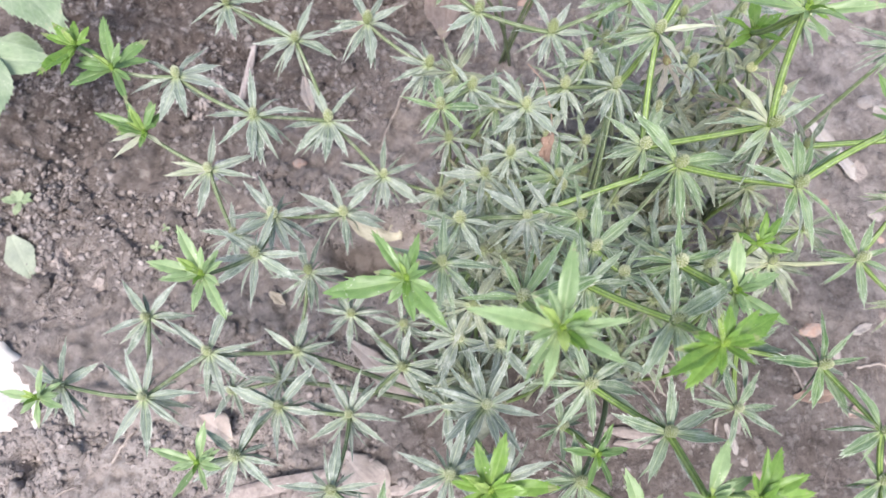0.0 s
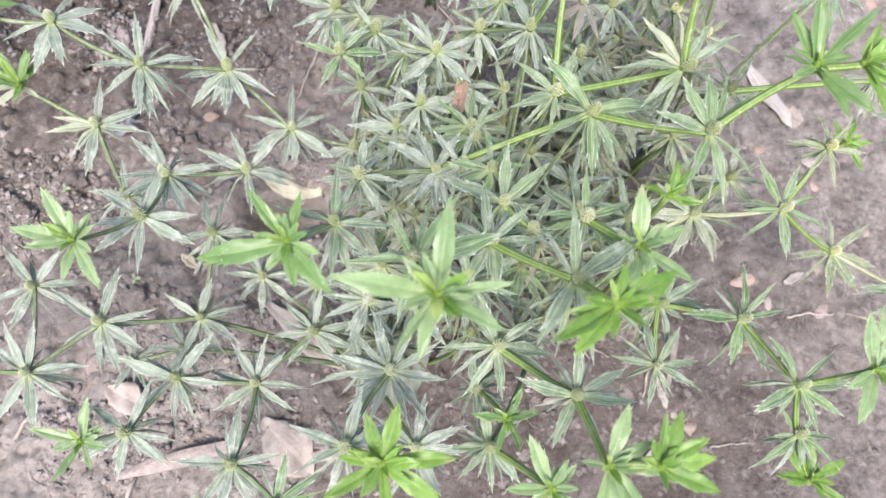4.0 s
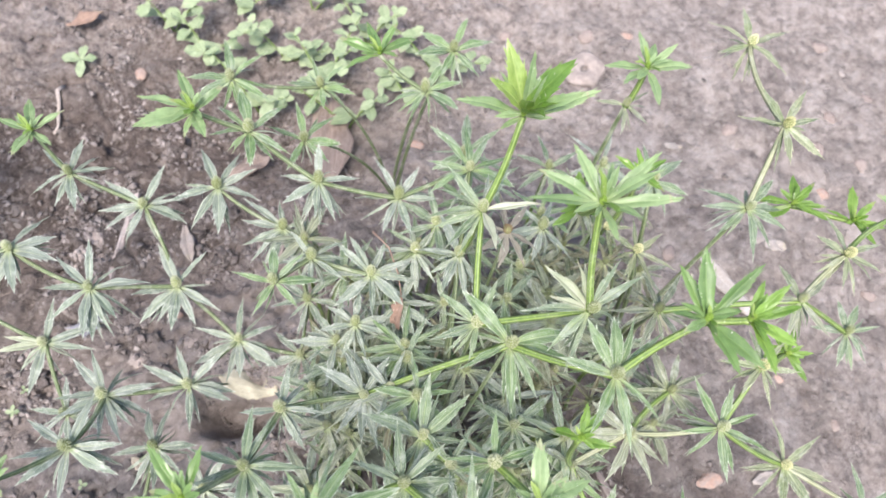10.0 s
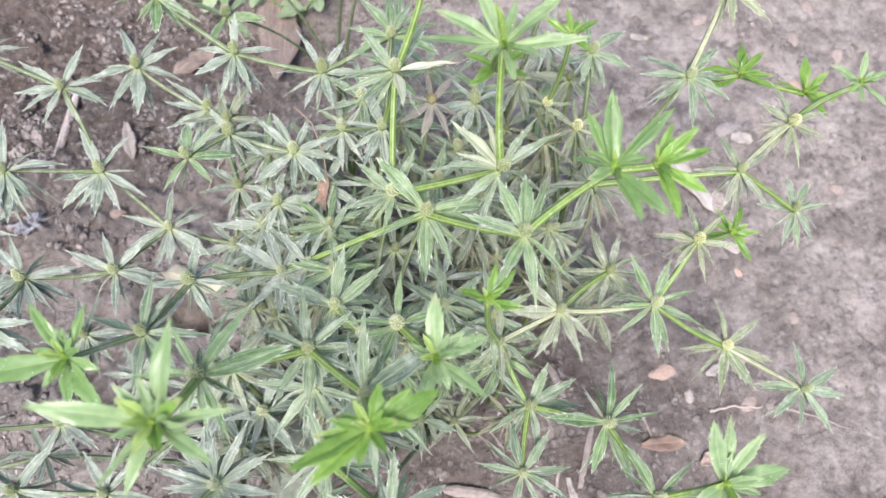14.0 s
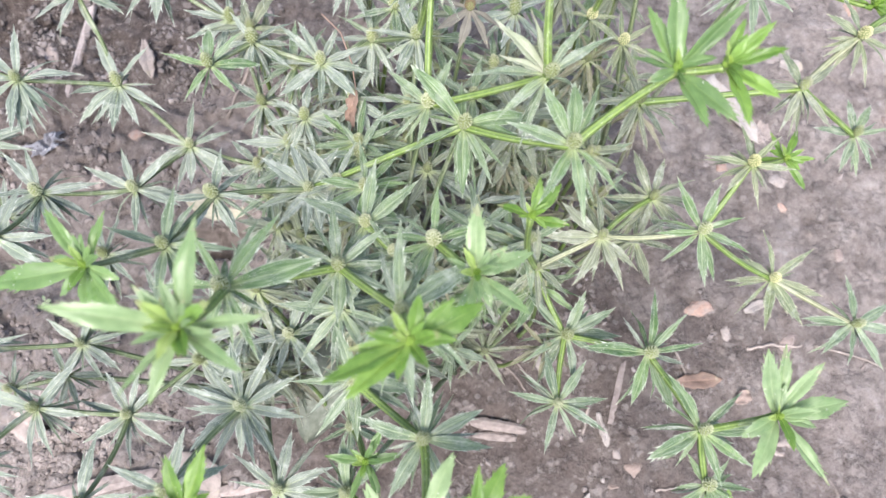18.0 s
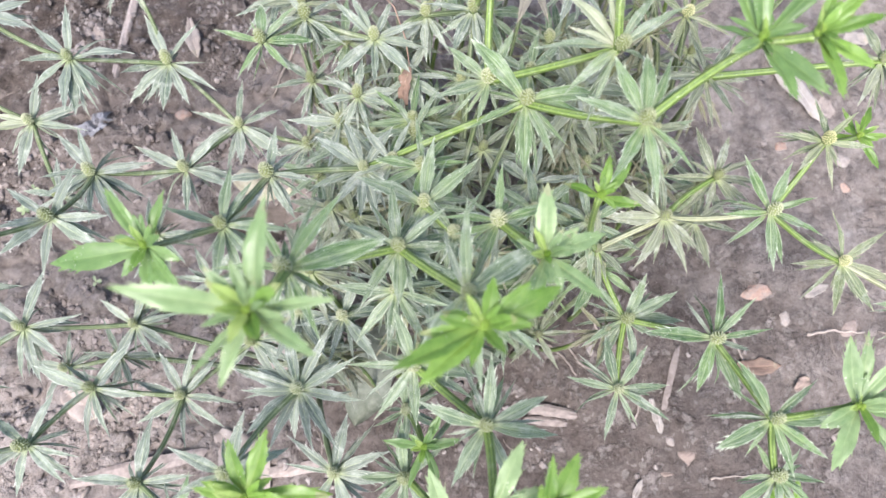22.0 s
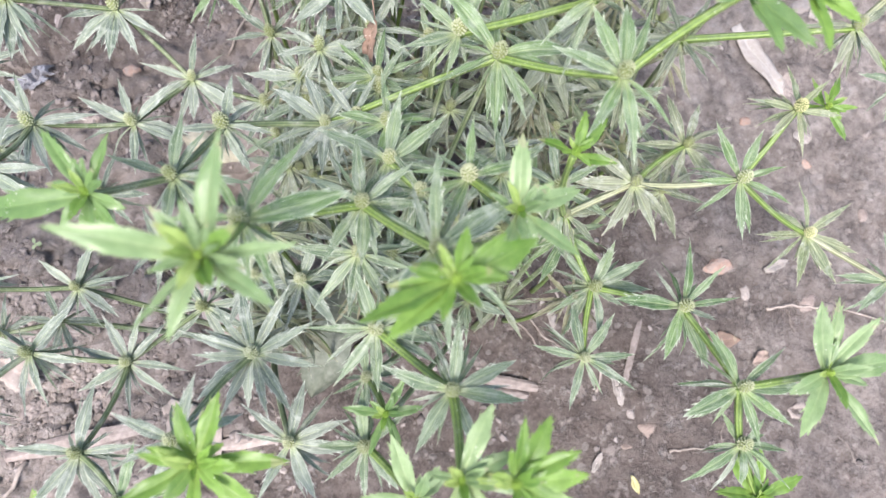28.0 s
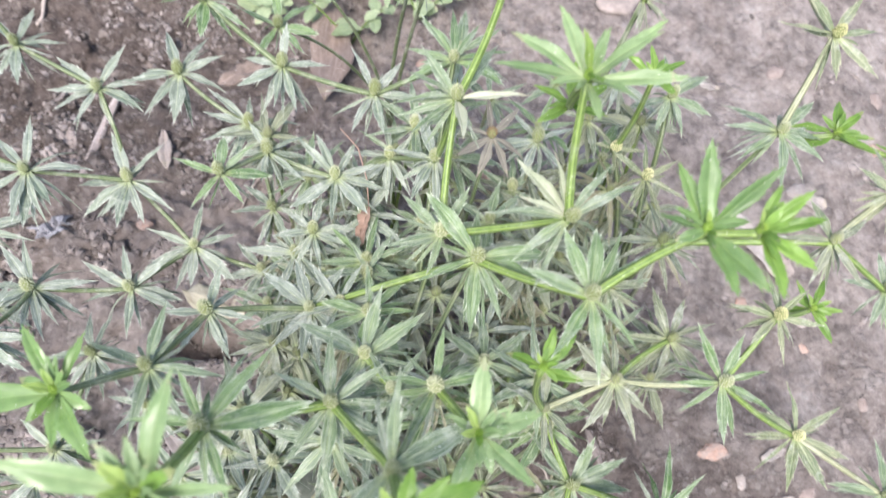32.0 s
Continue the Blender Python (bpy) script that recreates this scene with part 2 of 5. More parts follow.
def stem_material(name, furrow, ridge, dust=0.25):
    """A ridged stem: its ribs pale and its furrows darker, with dusty patches and white specks."""
    m, n, l, b = material(name, 0.5, 0.4)
    uv = n.new("ShaderNodeUVMap")
    uv.uv_map = "blade"
    split = n.new("ShaderNodeSeparateXYZ")
    l.new(uv.outputs[0], split.inputs[0])
    geo = n.new("ShaderNodeNewGeometry").outputs["Position"]
    fine = noise_node(n, l, 320, 5, 0.65, geo)
    fac = calc(n, l, "ADD", calc(n, l, "MULTIPLY", split.outputs[1], 0.5), calc(n, l, "MULTIPLY", fine, 0.6))
    colour = ramp(n, l, fac, (0.25, furrow), (0.85, ridge))
    patch = calc(n, l, "MAXIMUM", calc(n, l, "MINIMUM", calc(n, l, "MULTIPLY", calc(n, l, "SUBTRACT", noise_node(n, l, 75, 6, 0.7, geo), 0.5), 6.0), 1.0), 0.0)
    colour = mix(n, l, calc(n, l, "MULTIPLY", patch, dust), colour, (0.4, 0.4, 0.34))
    spot = n.new("ShaderNodeTexVoronoi")
    spot.inputs["Scale"].default_value = 900
    l.new(geo, spot.inputs["Vector"])
    dot = calc(n, l, "LESS_THAN", spot.outputs["Distance"], calc(n, l, "MULTIPLY", noise_node(n, l, 300, 2, 0.5, geo), 0.3))
    colour = mix(n, l, calc(n, l, "MULTIPLY", dot, 0.45), colour, (0.66, 0.66, 0.58))
    l.new(colour, b.inputs["Base Color"])
    bump(n, l, b, fine, 0.4, 0.0005)
    return m


def plain_material(name, dark, light, scale=120, rough=0.75, spec=0.25, depth=0.0008, strength=0.5, detail=5, glow=0.0, dust=None):
    m, n, l, b = material(name, rough, spec)
    geo = n.new("ShaderNodeNewGeometry").outputs["Position"]
    info = n.new("ShaderNodeObjectInfo")
    fine, broad = noise_node(n, l, scale, detail, 0.6, geo), noise_node(n, l, scale * 0.17, 3, 0.5, geo)
    fac = calc(n, l, "ADD", calc(n, l, "MULTIPLY", fine, 0.55), calc(n, l, "MULTIPLY", broad, 0.35))
    fac = calc(n, l, "ADD", fac, calc(n, l, "MULTIPLY", calc(n, l, "SUBTRACT", info.outputs["Random"], 0.5), 0.2))
    colour = ramp(n, l, fac, (0.3, dark), (0.65, light))
    if dust:
        film = calc(n, l, "MULTIPLY", calc(n, l, "SUBTRACT", noise_node(n, l, 240, 7, 0.7, geo), 0.44), 7.0)
        film = calc(n, l, "MULTIPLY", calc(n, l, "MAXIMUM", calc(n, l, "MINIMUM", film, 1.0), 0.0), 0.75)
        colour = mix(n, l, film, colour, dust)
    l.new(colour, b.inputs["Base Color"])
    bump(n, l, b, fine, strength, depth)
    if glow:
        t = n.new("ShaderNodeBsdfTranslucent")
        l.new(colour, t.inputs[0])
        s = n.new("ShaderNodeMixShader")
        s.inputs[0].default_value = glow
        l.new(b.outputs[0], s.inputs[1])
        l.new(t.outputs[0], s.inputs[2])
        l.new(s.outputs[0], n["Material Output"].inputs[0])
    return m


def soil_material(name, dark=1.0):
    m, n, l, b = material(name, 0.92, 0.12)
    geo = n.new("ShaderNodeNewGeometry").outputs["Position"]
    split = n.new("ShaderNodeSeparateXYZ")
    l.new(geo, split.inputs[0])
    x, y = split.outputs[0], split.outputs[1]

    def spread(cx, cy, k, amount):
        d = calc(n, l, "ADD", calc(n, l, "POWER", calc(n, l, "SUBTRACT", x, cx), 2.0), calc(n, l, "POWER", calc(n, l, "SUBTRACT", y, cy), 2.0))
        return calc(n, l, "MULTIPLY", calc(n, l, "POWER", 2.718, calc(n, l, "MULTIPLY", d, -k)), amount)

    grit, crumb = noise_node(n, l, 620, 6, 0.75, geo), noise_node(n, l, 130, 9, 0.78, geo)
    patch, wide = noise_node(n, l, 46, 6, 0.68, geo), noise_node(n, l, 13, 5, 0.6, geo)
    fac = calc(n, l, "ADD", calc(n, l, "MULTIPLY", crumb, 0.4), calc(n, l, "ADD", calc(n, l, "MULTIPLY", patch, 0.2), calc(n, l, "ADD", calc(n, l, "MULTIPLY", wide, 0.14), calc(n, l, "MULTIPLY", grit, 0.26))))
    colour = ramp(n, l, fac, (0.415, (0.09 * dark, 0.074 * dark, 0.069 * dark)), (0.468, (0.27 * dark, 0.222 * dark, 0.208 * dark)),
                  (0.515, (0.395 * dark, 0.335 * dark, 0.314 * dark)), (0.58, (0.54 * dark, 0.48 * dark, 0.46 * dark)))
    crust = noise_node(n, l, 58, 9, 0.76, mix(n, l, 1.0, geo, (3.0, 1.0, 0.0), "ADD"))
    crust = calc(n, l, "MAXIMUM", calc(n, l, "MINIMUM", calc(n, l, "MULTIPLY", calc(n, l, "SUBTRACT", crust, 0.535), 18.0), 1.0), 0.0)
    # soil darkened in colour: damp, plus shade under the plants and in the hollow
    damp_shade = calc(n, l, "ADD", spread(0.24, 0.035, 26.0, 1.4), calc(n, l, "ADD", spread(-0.26, 0.26, 34.0, 1.4), calc(n, l, "ADD", spread(0.08, 0.0, 60.0, 0.6), calc(n, l, "ADD", spread(-0.22, 0.17, 60.0, 0.75), spread(-0.08, 0.4, 30.0, 0.8)))))
    damp_shade = calc(n, l, "MULTIPLY", damp_shade, calc(n, l, "ADD", 0.45, calc(n, l, "MULTIPLY", wide, 1.1)))
    damp_shade = calc(n, l, "MAXIMUM", calc(n, l, "MINIMUM", damp_shade, 1.0), 0.0)
    colour = mix(n, l, damp_shade, colour, mix(n, l, 1.0, colour, (0.37, 0.345, 0.335), "MULTIPLY"))
    # broken pale crust on the darkened soil
    colour = mix(n, l, calc(n, l, "MULTIPLY", crust, 0.5), colour, (0.41, 0.352, 0.33))
    # trodden, dry and pale on the open side
    open_side = calc(n, l, "MINIMUM", calc(n, l, "MULTIPLY", spread(0.5, 0.32, 8.0, 1.5), calc(n, l, "ADD", 0.2, calc(n, l, "MULTIPLY", noise_node(n, l, 30, 5, 0.65, geo), 1.3))), 1.0)
    colour = mix(n, l, open_side, colour, mix(n, l, 0.5, colour, ramp(n, l, noise_node(n, l, 27, 10, 0.74, geo), (0.37, (0.1, 0.084, 0.077)), (0.5, (0.235, 0.2, 0.186)), (0.61, (0.42, 0.368, 0.345)))))
    front = calc(n, l, "MINIMUM", calc(n, l, "MULTIPLY", spread(-0.22, 0.01, 24.0, 1.4), calc(n, l, "ADD", 0.1, calc(n, l, "MULTIPLY", crumb, 1.3))), 1.0)
    colour = mix(n, l, calc(n, l, "MULTIPLY", front, 0.4), colour, (0.5, 0.44, 0.42))
    between = calc(n, l, "MINIMUM", calc(n, l, "MULTIPLY", spread(0.0, 0.19, 75.0, 1.2), calc(n, l, "ADD", 0.1, calc(n, l, "MULTIPLY", patch, 1.4))), 1.0)
    colour = mix(n, l, calc(n, l, "MULTIPLY", between, 0.4), colour, (0.5, 0.43, 0.41))
    # flat pale flakes of dried crust
    flakes = n.new("ShaderNodeTexVoronoi")
    flakes.inputs["Scale"].default_value = 150
    warp = mix(n, l, 0.012, geo, n.new("ShaderNodeTexNoise").outputs["Color"], "ADD")
    l.new(warp, flakes.inputs["Vector"])
    dry = calc(n, l, "MULTIPLY", calc(n, l, "LESS_THAN", flakes.outputs["Distance"], 0.4), calc(n, l, "GREATER_THAN", noise_node(n, l, 60, 5, 0.7, geo), 0.53))
    colour = mix(n, l, calc(n, l, "MULTIPLY", dry, 0.3), colour, (0.42, 0.38, 0.36))
    l.new(colour, b.inputs["Base Color"])
    bump(n, l, b, calc(n, l, "ADD", calc(n, l, "MULTIPLY", grit, 0.7), calc(n, l, "ADD", crumb, calc(n, l, "ADD", calc(n, l, "MULTIPLY", patch, 1.6), calc(n, l, "MULTIPLY", crust, 0.5)))), 0.9, 0.0042)
    return m


def crumb_material(name, low, high):
    """Loose crumbs, each with its own shade of dry or damp earth."""
    m, n, l, b = material(name, 0.92, 0.1)
    geo = n.new("ShaderNodeNewGeometry")
    fine = noise_node(n, l, 700, 5, 0.7, geo.outputs["Position"])
    fac = calc(n, l, "ADD", calc(n, l, "MULTIPLY", geo.outputs["Random Per Island"], 0.7), calc(n, l, "MULTIPLY", fine, 0.45))
    l.new(ramp(n, l, fac, (0.2, low), (0.75, tuple(0.5 * (p + q) for p, q in zip(low, high))), (1.0, high)), b.inputs["Base Color"])
    bump(n, l, b, fine, 0.6, 0.0012)
    return m


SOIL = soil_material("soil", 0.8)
CRUMB = crumb_material("crumbs", (0.11, 0.094, 0.09), (0.29, 0.25, 0.24))
CRUMB_DRY = crumb_material("dry_crumbs", (0.16, 0.137, 0.132), (0.36, 0.315, 0.3))
BRACT = bract_material("silvery_bract", (0.032, 0.07, 0.028), (0.155, 0.22, 0.105), (0.165, 0.215, 0.15))
BRACT_SILVER = bract_material("grey_silver_bract", (0.044, 0.076, 0.05), (0.19, 0.235, 0.172), (0.24, 0.265, 0.232), (0.74, 0.75, 0.69), scuff=0.66)
BRACT_FRESH = bract_material("fresh_bract", (0.032, 0.082, 0.02), (0.135, 0.23, 0.066), (0.145, 0.2, 0.115), scuff=0.36, fibres=0.42)
BRACT_DUSTY = bract_material("dusty_bract", (0.042, 0.066, 0.034), (0.165, 0.195, 0.115), (0.195, 0.205, 0.15), (0.55, 0.54, 0.45), 0.5, 0.6, specks=0.4)
BRACT_STREAKED = bract_material("white_streaked_bract", (0.05, 0.085, 0.045), (0.2, 0.25, 0.165), (0.27, 0.295, 0.25), (0.76, 0.77, 0.71), scuff=0.7, fibres=0.72)
BRACT_YELLOW = bract_material("yellowing_bract", (0.048, 0.085, 0.036), (0.175, 0.215, 0.11), (0.23, 0.235, 0.15), (0.68, 0.66, 0.5), 0.42, 0.5)
BRACT_OLD = bract_material("withered_bract", (0.06, 0.064, 0.034), (0.19, 0.185, 0.11), (0.23, 0.21, 0.14), (0.5, 0.46, 0.36), 0.6, 0.55, specks=0.3)
BRACT_PALE = leaf_material("bleached_bract", (0.24, 0.28, 0.175), (0.42, 0.44, 0.335), (0.56, 0.56, 0.48), 0.5, 0.15, 0.3, margin=0.6)
LEAF_GREEN = leaf_material("young_leaf", (0.07, 0.16, 0.018), (0.2, 0.345, 0.062), (0.3, 0.43, 0.11), 0.36, 0.08, 0.42, base_reach=3.0, streaks=0.12)
LEAF_LIME = leaf_material("lime_leaf", (0.16, 0.265, 0.045), (0.36, 0.47, 0.14), (0.46, 0.54, 0.24), 0.36, 0.08, 0.42, base_reach=3.0, streaks=0.2)
LEAF_MID = leaf_material("sage_leaf", (0.09, 0.17, 0.056), (0.225, 0.33, 0.145), (0.36, 0.45, 0.22), 0.38, 0.18, 0.32, base_reach=3.0, streaks=0.18)
LEAF_DEEP = leaf_material("grown_leaf", (0.055, 0.125, 0.028), (0.135, 0.24, 0.065), (0.2, 0.32, 0.1), 0.36, 0.14, 0.32, base_reach=3.0, streaks=0.14)
LEAF_WEED = leaf_material("weed_leaf", (0.17, 0.245, 0.115), (0.32, 0.395, 0.225), (0.4, 0.46, 0.3), 0.5, 0.28, 0.32, streaks=0.12)
LEAF_FADED = leaf_material("faded_leaf", (0.13, 0.165, 0.11), (0.25, 0.285, 0.2), (0.36, 0.39, 0.3), 0.6, 0.4, 0.2, veins=7.0, streaks=0.12)
LEAF_BROAD = leaf_material("broad_leaf", (0.12, 0.19, 0.095), (0.25, 0.335, 0.19), (0.46, 0.52, 0.38), 0.45, 0.3, 0.3, veins=7.0, streaks=0.12)
BRACT_DEAD = leaf_material("dead_bract", (0.045, 0.038, 0.028), (0.14, 0.125, 0.095), (0.22, 0.2, 0.155), 0.8, 0.3, 0.1)
DRY_PINK = leaf_material("dry_leaf_pinkish", (0.16, 0.12, 0.108), (0.36, 0.285, 0.26), (0.4, 0.32, 0.29), 0.85, 0.4, 0.1)
DRY_BROWN = leaf_material("dry_leaf_brown", (0.1, 0.066, 0.055), (0.25, 0.18, 0.155), (0.3, 0.225, 0.195), 0.8, 0.18, 0.1)
DRY_TAN = leaf_material("dry_leaf_tan", (0.22, 0.17, 0.12), (0.44, 0.37, 0.285), (0.47, 0.41, 0.34), 0.8, 0.3, 0.12)
DRY_CREAM = leaf_material("dry_leaf_cream", (0.22, 0.215, 0.165), (0.44, 0.4, 0.31), (0.52, 0.45, 0.34), 0.7, 0.25, 0.15)
DRY_RUST = leaf_material("dry_leaf_rust", (0.1, 0.056, 0.04), (0.26, 0.155, 0.115), (0.3, 0.19, 0.145), 0.8, 0.2, 0.12)
DRY_BLEACHED = leaf_material("white_dry_leaf", (0.42, 0.385, 0.365), (0.64, 0.59, 0.565), (0.66, 0.61, 0.58), 0.8, 0.2, 0.12)
DRY_DUSTY = leaf_material("dusty_dry_leaf", (0.13, 0.106, 0.097), (0.3, 0.255, 0.238), (0.36, 0.31, 0.29), 0.9, 0.35, 0.1)
DRY_WHITE = leaf_material("bleached_dry_leaf", (0.25, 0.21, 0.19), (0.46, 0.4, 0.375), (0.48, 0.43, 0.4), 0.85, 0.25, 0.12)
YELLOW_LEAF = leaf_material("fallen_yellow_leaf", (0.3, 0.26, 0.08), (0.48, 0.43, 0.19), (0.5, 0.46, 0.24), 0.65, 0.3, 0.2)
WOOD = plain_material("split_bamboo", (0.2, 0.162, 0.15), (0.44, 0.375, 0.35), 260, 0.85, 0.12, 0.0006, 0.7)
WEATHERED = plain_material("weathered_wood", (0.14, 0.115, 0.107), (0.3, 0.252, 0.235), 260, 0.9, 0.1, 0.0008, 0.7)
TWIG = plain_material("dry_twig", (0.17, 0.14, 0.125), (0.4, 0.34, 0.31), 350, 0.8, 0.2, 0.0005, 0.6)
PEBBLE_PINK = plain_material("pink_pebble", (0.155, 0.12, 0.11), (0.28, 0.225, 0.208), 420, 0.92, 0.1, 0.0012, 0.8, dust=(0.25, 0.208, 0.193))
PEBBLE_GREY = plain_material("grey_pebble", (0.15, 0.132, 0.128), (0.29, 0.26, 0.25), 420, 0.92, 0.1, 0.0012, 0.8, dust=(0.25, 0.208, 0.193))
PEBBLE_PALE = plain_material("pale_pebble", (0.2, 0.174, 0.165), (0.39, 0.35, 0.335), 420, 0.92, 0.1, 0.0012, 0.8, dust=(0.25, 0.208, 0.193))
PEBBLE_ORANGE = plain_material("brick_chip", (0.25, 0.165, 0.135), (0.4, 0.275, 0.228), 420, 0.92, 0.1, 0.0012, 0.8, dust=(0.25, 0.208, 0.193))
STEM = stem_material("green_stem", (0.055, 0.1, 0.02), (0.2, 0.275, 0.078), 0.2)
STEM_DULL = stem_material("dusty_stem", (0.05, 0.078, 0.032), (0.175, 0.21, 0.11), 0.42)
STEM_DRY = stem_material("straw_stem", (0.125, 0.135, 0.075), (0.31, 0.32, 0.2), 0.45)
FLORET = plain_material("green_floret", (0.18, 0.205, 0.11), (0.43, 0.445, 0.31), 900, 0.6, 0.3, 0.0003, 0.4)
FLORET_RIPE = plain_material("ripe_floret", (0.34, 0.33, 0.15), (0.62, 0.6, 0.38), 900, 0.6, 0.3, 0.0003, 0.4)
FLORET_DULL = plain_material("dull_floret", (0.11, 0.125, 0.07), (0.28, 0.285, 0.2), 900, 0.8, 0.2, 0.0003, 0.4)
FLORET_CORE = plain_material("head_core", (0.13, 0.155, 0.06), (0.25, 0.28, 0.13), 900, 0.8, 0.2, 0.0003, 0.4)
BUD = plain_material("young_bud", (0.14, 0.25, 0.035), (0.32, 0.44, 0.1), 700, 0.5, 0.3, 0.0003, 0.4, glow=0.25)
FLORET_DEAD = plain_material("dead_floret", (0.08, 0.055, 0.03), (0.2, 0.15, 0.09), 900, 0.85, 0.2, 0.0003, 0.4)


# ---- building helpers ----
def mesh_object(name, verts, faces, mat, parent=None, label="", smooth=True):
    me = bpy.data.meshes.new(name)
    me.from_pydata(verts, [], faces)
    me.materials.append(mat)
    if smooth:
        me.shade_smooth()
    ob = new(name, me)
    ob.parent = parent
    return tagged(ob, label)


def tube_data(points, radii, sides=10, ridge=0.09):
    verts, faces = [], []
    pts = [Vector(p) for p in points]
    side = None
    for i, p in enumerate(pts):
        d = (pts[min(i + 1, len(pts) - 1)] - pts[max(i - 1, 0)]).normalized()
        if side is None:
            side = d.orthogonal().normalized()
        side = (side - d * side.dot(d)).normalized()
        up = d.cross(side)
        for k in range(sides):
            a = 2 * math.pi * k / sides
            r = radii[i] * (1 + ridge * (1 if k % 2 else -1))
            verts.append(p + (side * math.cos(a) + up * math.sin(a)) * r)
    for i in range(len(pts) - 1):
        for k in range(sides):
            a, b = i * sides + k, i * sides + (k + 1) % sides
            faces.append((a, b, b + sides, a + sides))
    faces.append(tuple(reversed(range(sides))))
    faces.append(tuple(range((len(pts) - 1) * sides, len(pts) * sides)))
    return verts, faces


def ribbed(ob, sides):
    """The uv of a tube: along it, and 0 in a furrow or 1 on a rib."""
    me = ob.data
    layer = me.uv_layers.new(name="blade")
    for loop in me.loops:
        layer.data[loop.index].uv = (loop.vertex_index // sides * 0.1, loop.vertex_index % sides % 2)
    return ob


def blade_mesh(name, mat, width, teeth, droop, fold, seed, tooth=0.5, widest=0.5, twist=0.0, blunt=1.25, neck=0.3, wave=1.0):
    """A leaf blade of length 1 along +x, channelled along its rib, with a sharp tip and forward-leaning spines at the stations in teeth, with uv 'blade'."""
    rng = random.Random(seed)
    n, cols = 14, (-1, -0.68, -0.3, 0, 0.3, 0.68, 1)
    verts, uvs, faces = [], [], []
    sway, kink = rng.uniform(-0.09, 0.09), rng.uniform(0, 6.3)

    def half(s):
        if s < widest:
            return width / 2 * (neck + (1 - neck) * math.sin(math.pi / 2 * s / widest) ** 1.2)
        return width / 2 * max(0.0, 1 - ((s - widest) / (1 - widest)) ** blunt)

    def add(x, y, c, u):
        groove = abs(y) * (1.25 - 0.75 * min(1.3, abs(c)))
        z = fold * groove * (1.2 - 0.5 * x) - droop * x * x + 0.012 * wave * math.sin(6 * x + seed) + 0.06 * wave * width * c * math.sin(13 * x + kink + c)
        y += sway * x * x
        bend = twist * x
        verts.append((x, y * math.cos(bend) - z * math.sin(bend) * 0.3, z + y * math.sin(bend)))
        uvs.append((u, 0.5 + 0.5 * max(-1.0, min(1.0, c))))
        return len(verts) - 1

    for i in range(n + 1):
        s = i / n
        for c in cols:
            add(s, half(s) * c, c, s)
    k = len(cols)
    for i in range(n):
        for j in range(k - 1):
            a = i * k + j
            faces.append((a, a + k, a + k + 1, a + 1))
    for t in teeth:
        for c in (-1, 1):
            if tooth > 0.3 and rng.random() < 0.22:
                continue
            s = min(0.93, t + rng.uniform(-0.035, 0.035))
            p, q = s - 0.025 - 0.015 * tooth, s + 0.008
            reach = width * 0.17 * tooth * rng.uniform(0.3, 1.4)
            a = add(p, half(p) * c * 0.97, c, p)
            m = add(q, half(q) * c * 0.94, c, q)
            e = add(s + 0.04 + 0.07 * tooth * rng.uniform(0.6, 1.4), half(s) * c + reach * c, 1.15 * c, 0.97)
            faces.append((a, e, m) if c < 0 else (a, m, e))
    me = bpy.data.meshes.new(name)
    me.from_pydata(verts, [], faces)
    layer = me.uv_layers.new(name="blade")
    for loop in me.loops:
        layer.data[loop.index].uv = uvs[loop.vertex_index]
    me.materials.append(mat)
    me.shade_smooth()
    return me


def head_mesh(name, mat, w, h, seed):
    """An egg-shaped flower head set with small florets in spirals."""
    rng = random.Random(seed)
    verts, faces = [], []
    rings, sides = 7, 10
    for i in range(rings + 1):
        t = i / rings
        r = w * 0.46 * math.sin(math.pi * (0.12 + 0.86 * t)) ** 0.75 if i < rings else w * 0.05
        for k in range(sides):
            a = 2 * math.pi * k / sides
            verts.append((r * math.cos(a), r * math.sin(a), h * t * 0.94 - 0.001))
    for i in range(rings):
        for k in range(sides):
            a, b = i * sides + k, i * sides + (k + 1) % sides
            faces.append((a, b, b + sides, a + sides))
    faces.append(tuple(range(rings * sides, (rings + 1) * sides)))
    core, count = len(faces), 88
    for i in range(count):
        t = (i + 0.5) / count
        a = i * 2.39996 + rng.uniform(-0.1, 0.1)
        r = w * 0.46 * math.sin(math.pi * (0.12 + 0.86 * t)) ** 0.75
        p = Vector((r * math.cos(a), r * math.sin(a), h * t * 0.94))
        out = Vector((math.cos(a) * (1.05 - t), math.sin(a) * (1.05 - t), 0.25 + t)).normalized()
        side = out.orthogonal().normalized()
        up = out.cross(side)
        f = w * 0.075 * rng.uniform(0.8, 1.15)
        base = len(verts)
        for k in range(5):
            b = 2 * math.pi * k / 5
            verts.append(p + (side * math.cos(b) + up * math.sin(b)) * f)
        for k in range(5):
            b = 2 * math.pi * (k + 0.5) / 5
            verts.append(p + (side * math.cos(b) + up * math.sin(b)) * f * 0.62 + out * f * 1.1)
        verts.append(p + out * f * rng.uniform(1.4, 2.0))
        for k in range(5):
            j = (k + 1) % 5
            faces += [(base + k, base + j, base + 5 + k), (base + j, base + 5 + j, base + 5 + k), (base + 5 + k, base + 5 + j, base + 10)]
    me = bpy.data.meshes.new(name)
    me.from_pydata(verts, [], faces)
    me.materials.append(mat)
    me.materials.append(mat if mat == BUD else FLORET_CORE)
    for face in me.polygons:
        face.material_index = 1 if face.index < core else 0
    me.shade_smooth()
    return me


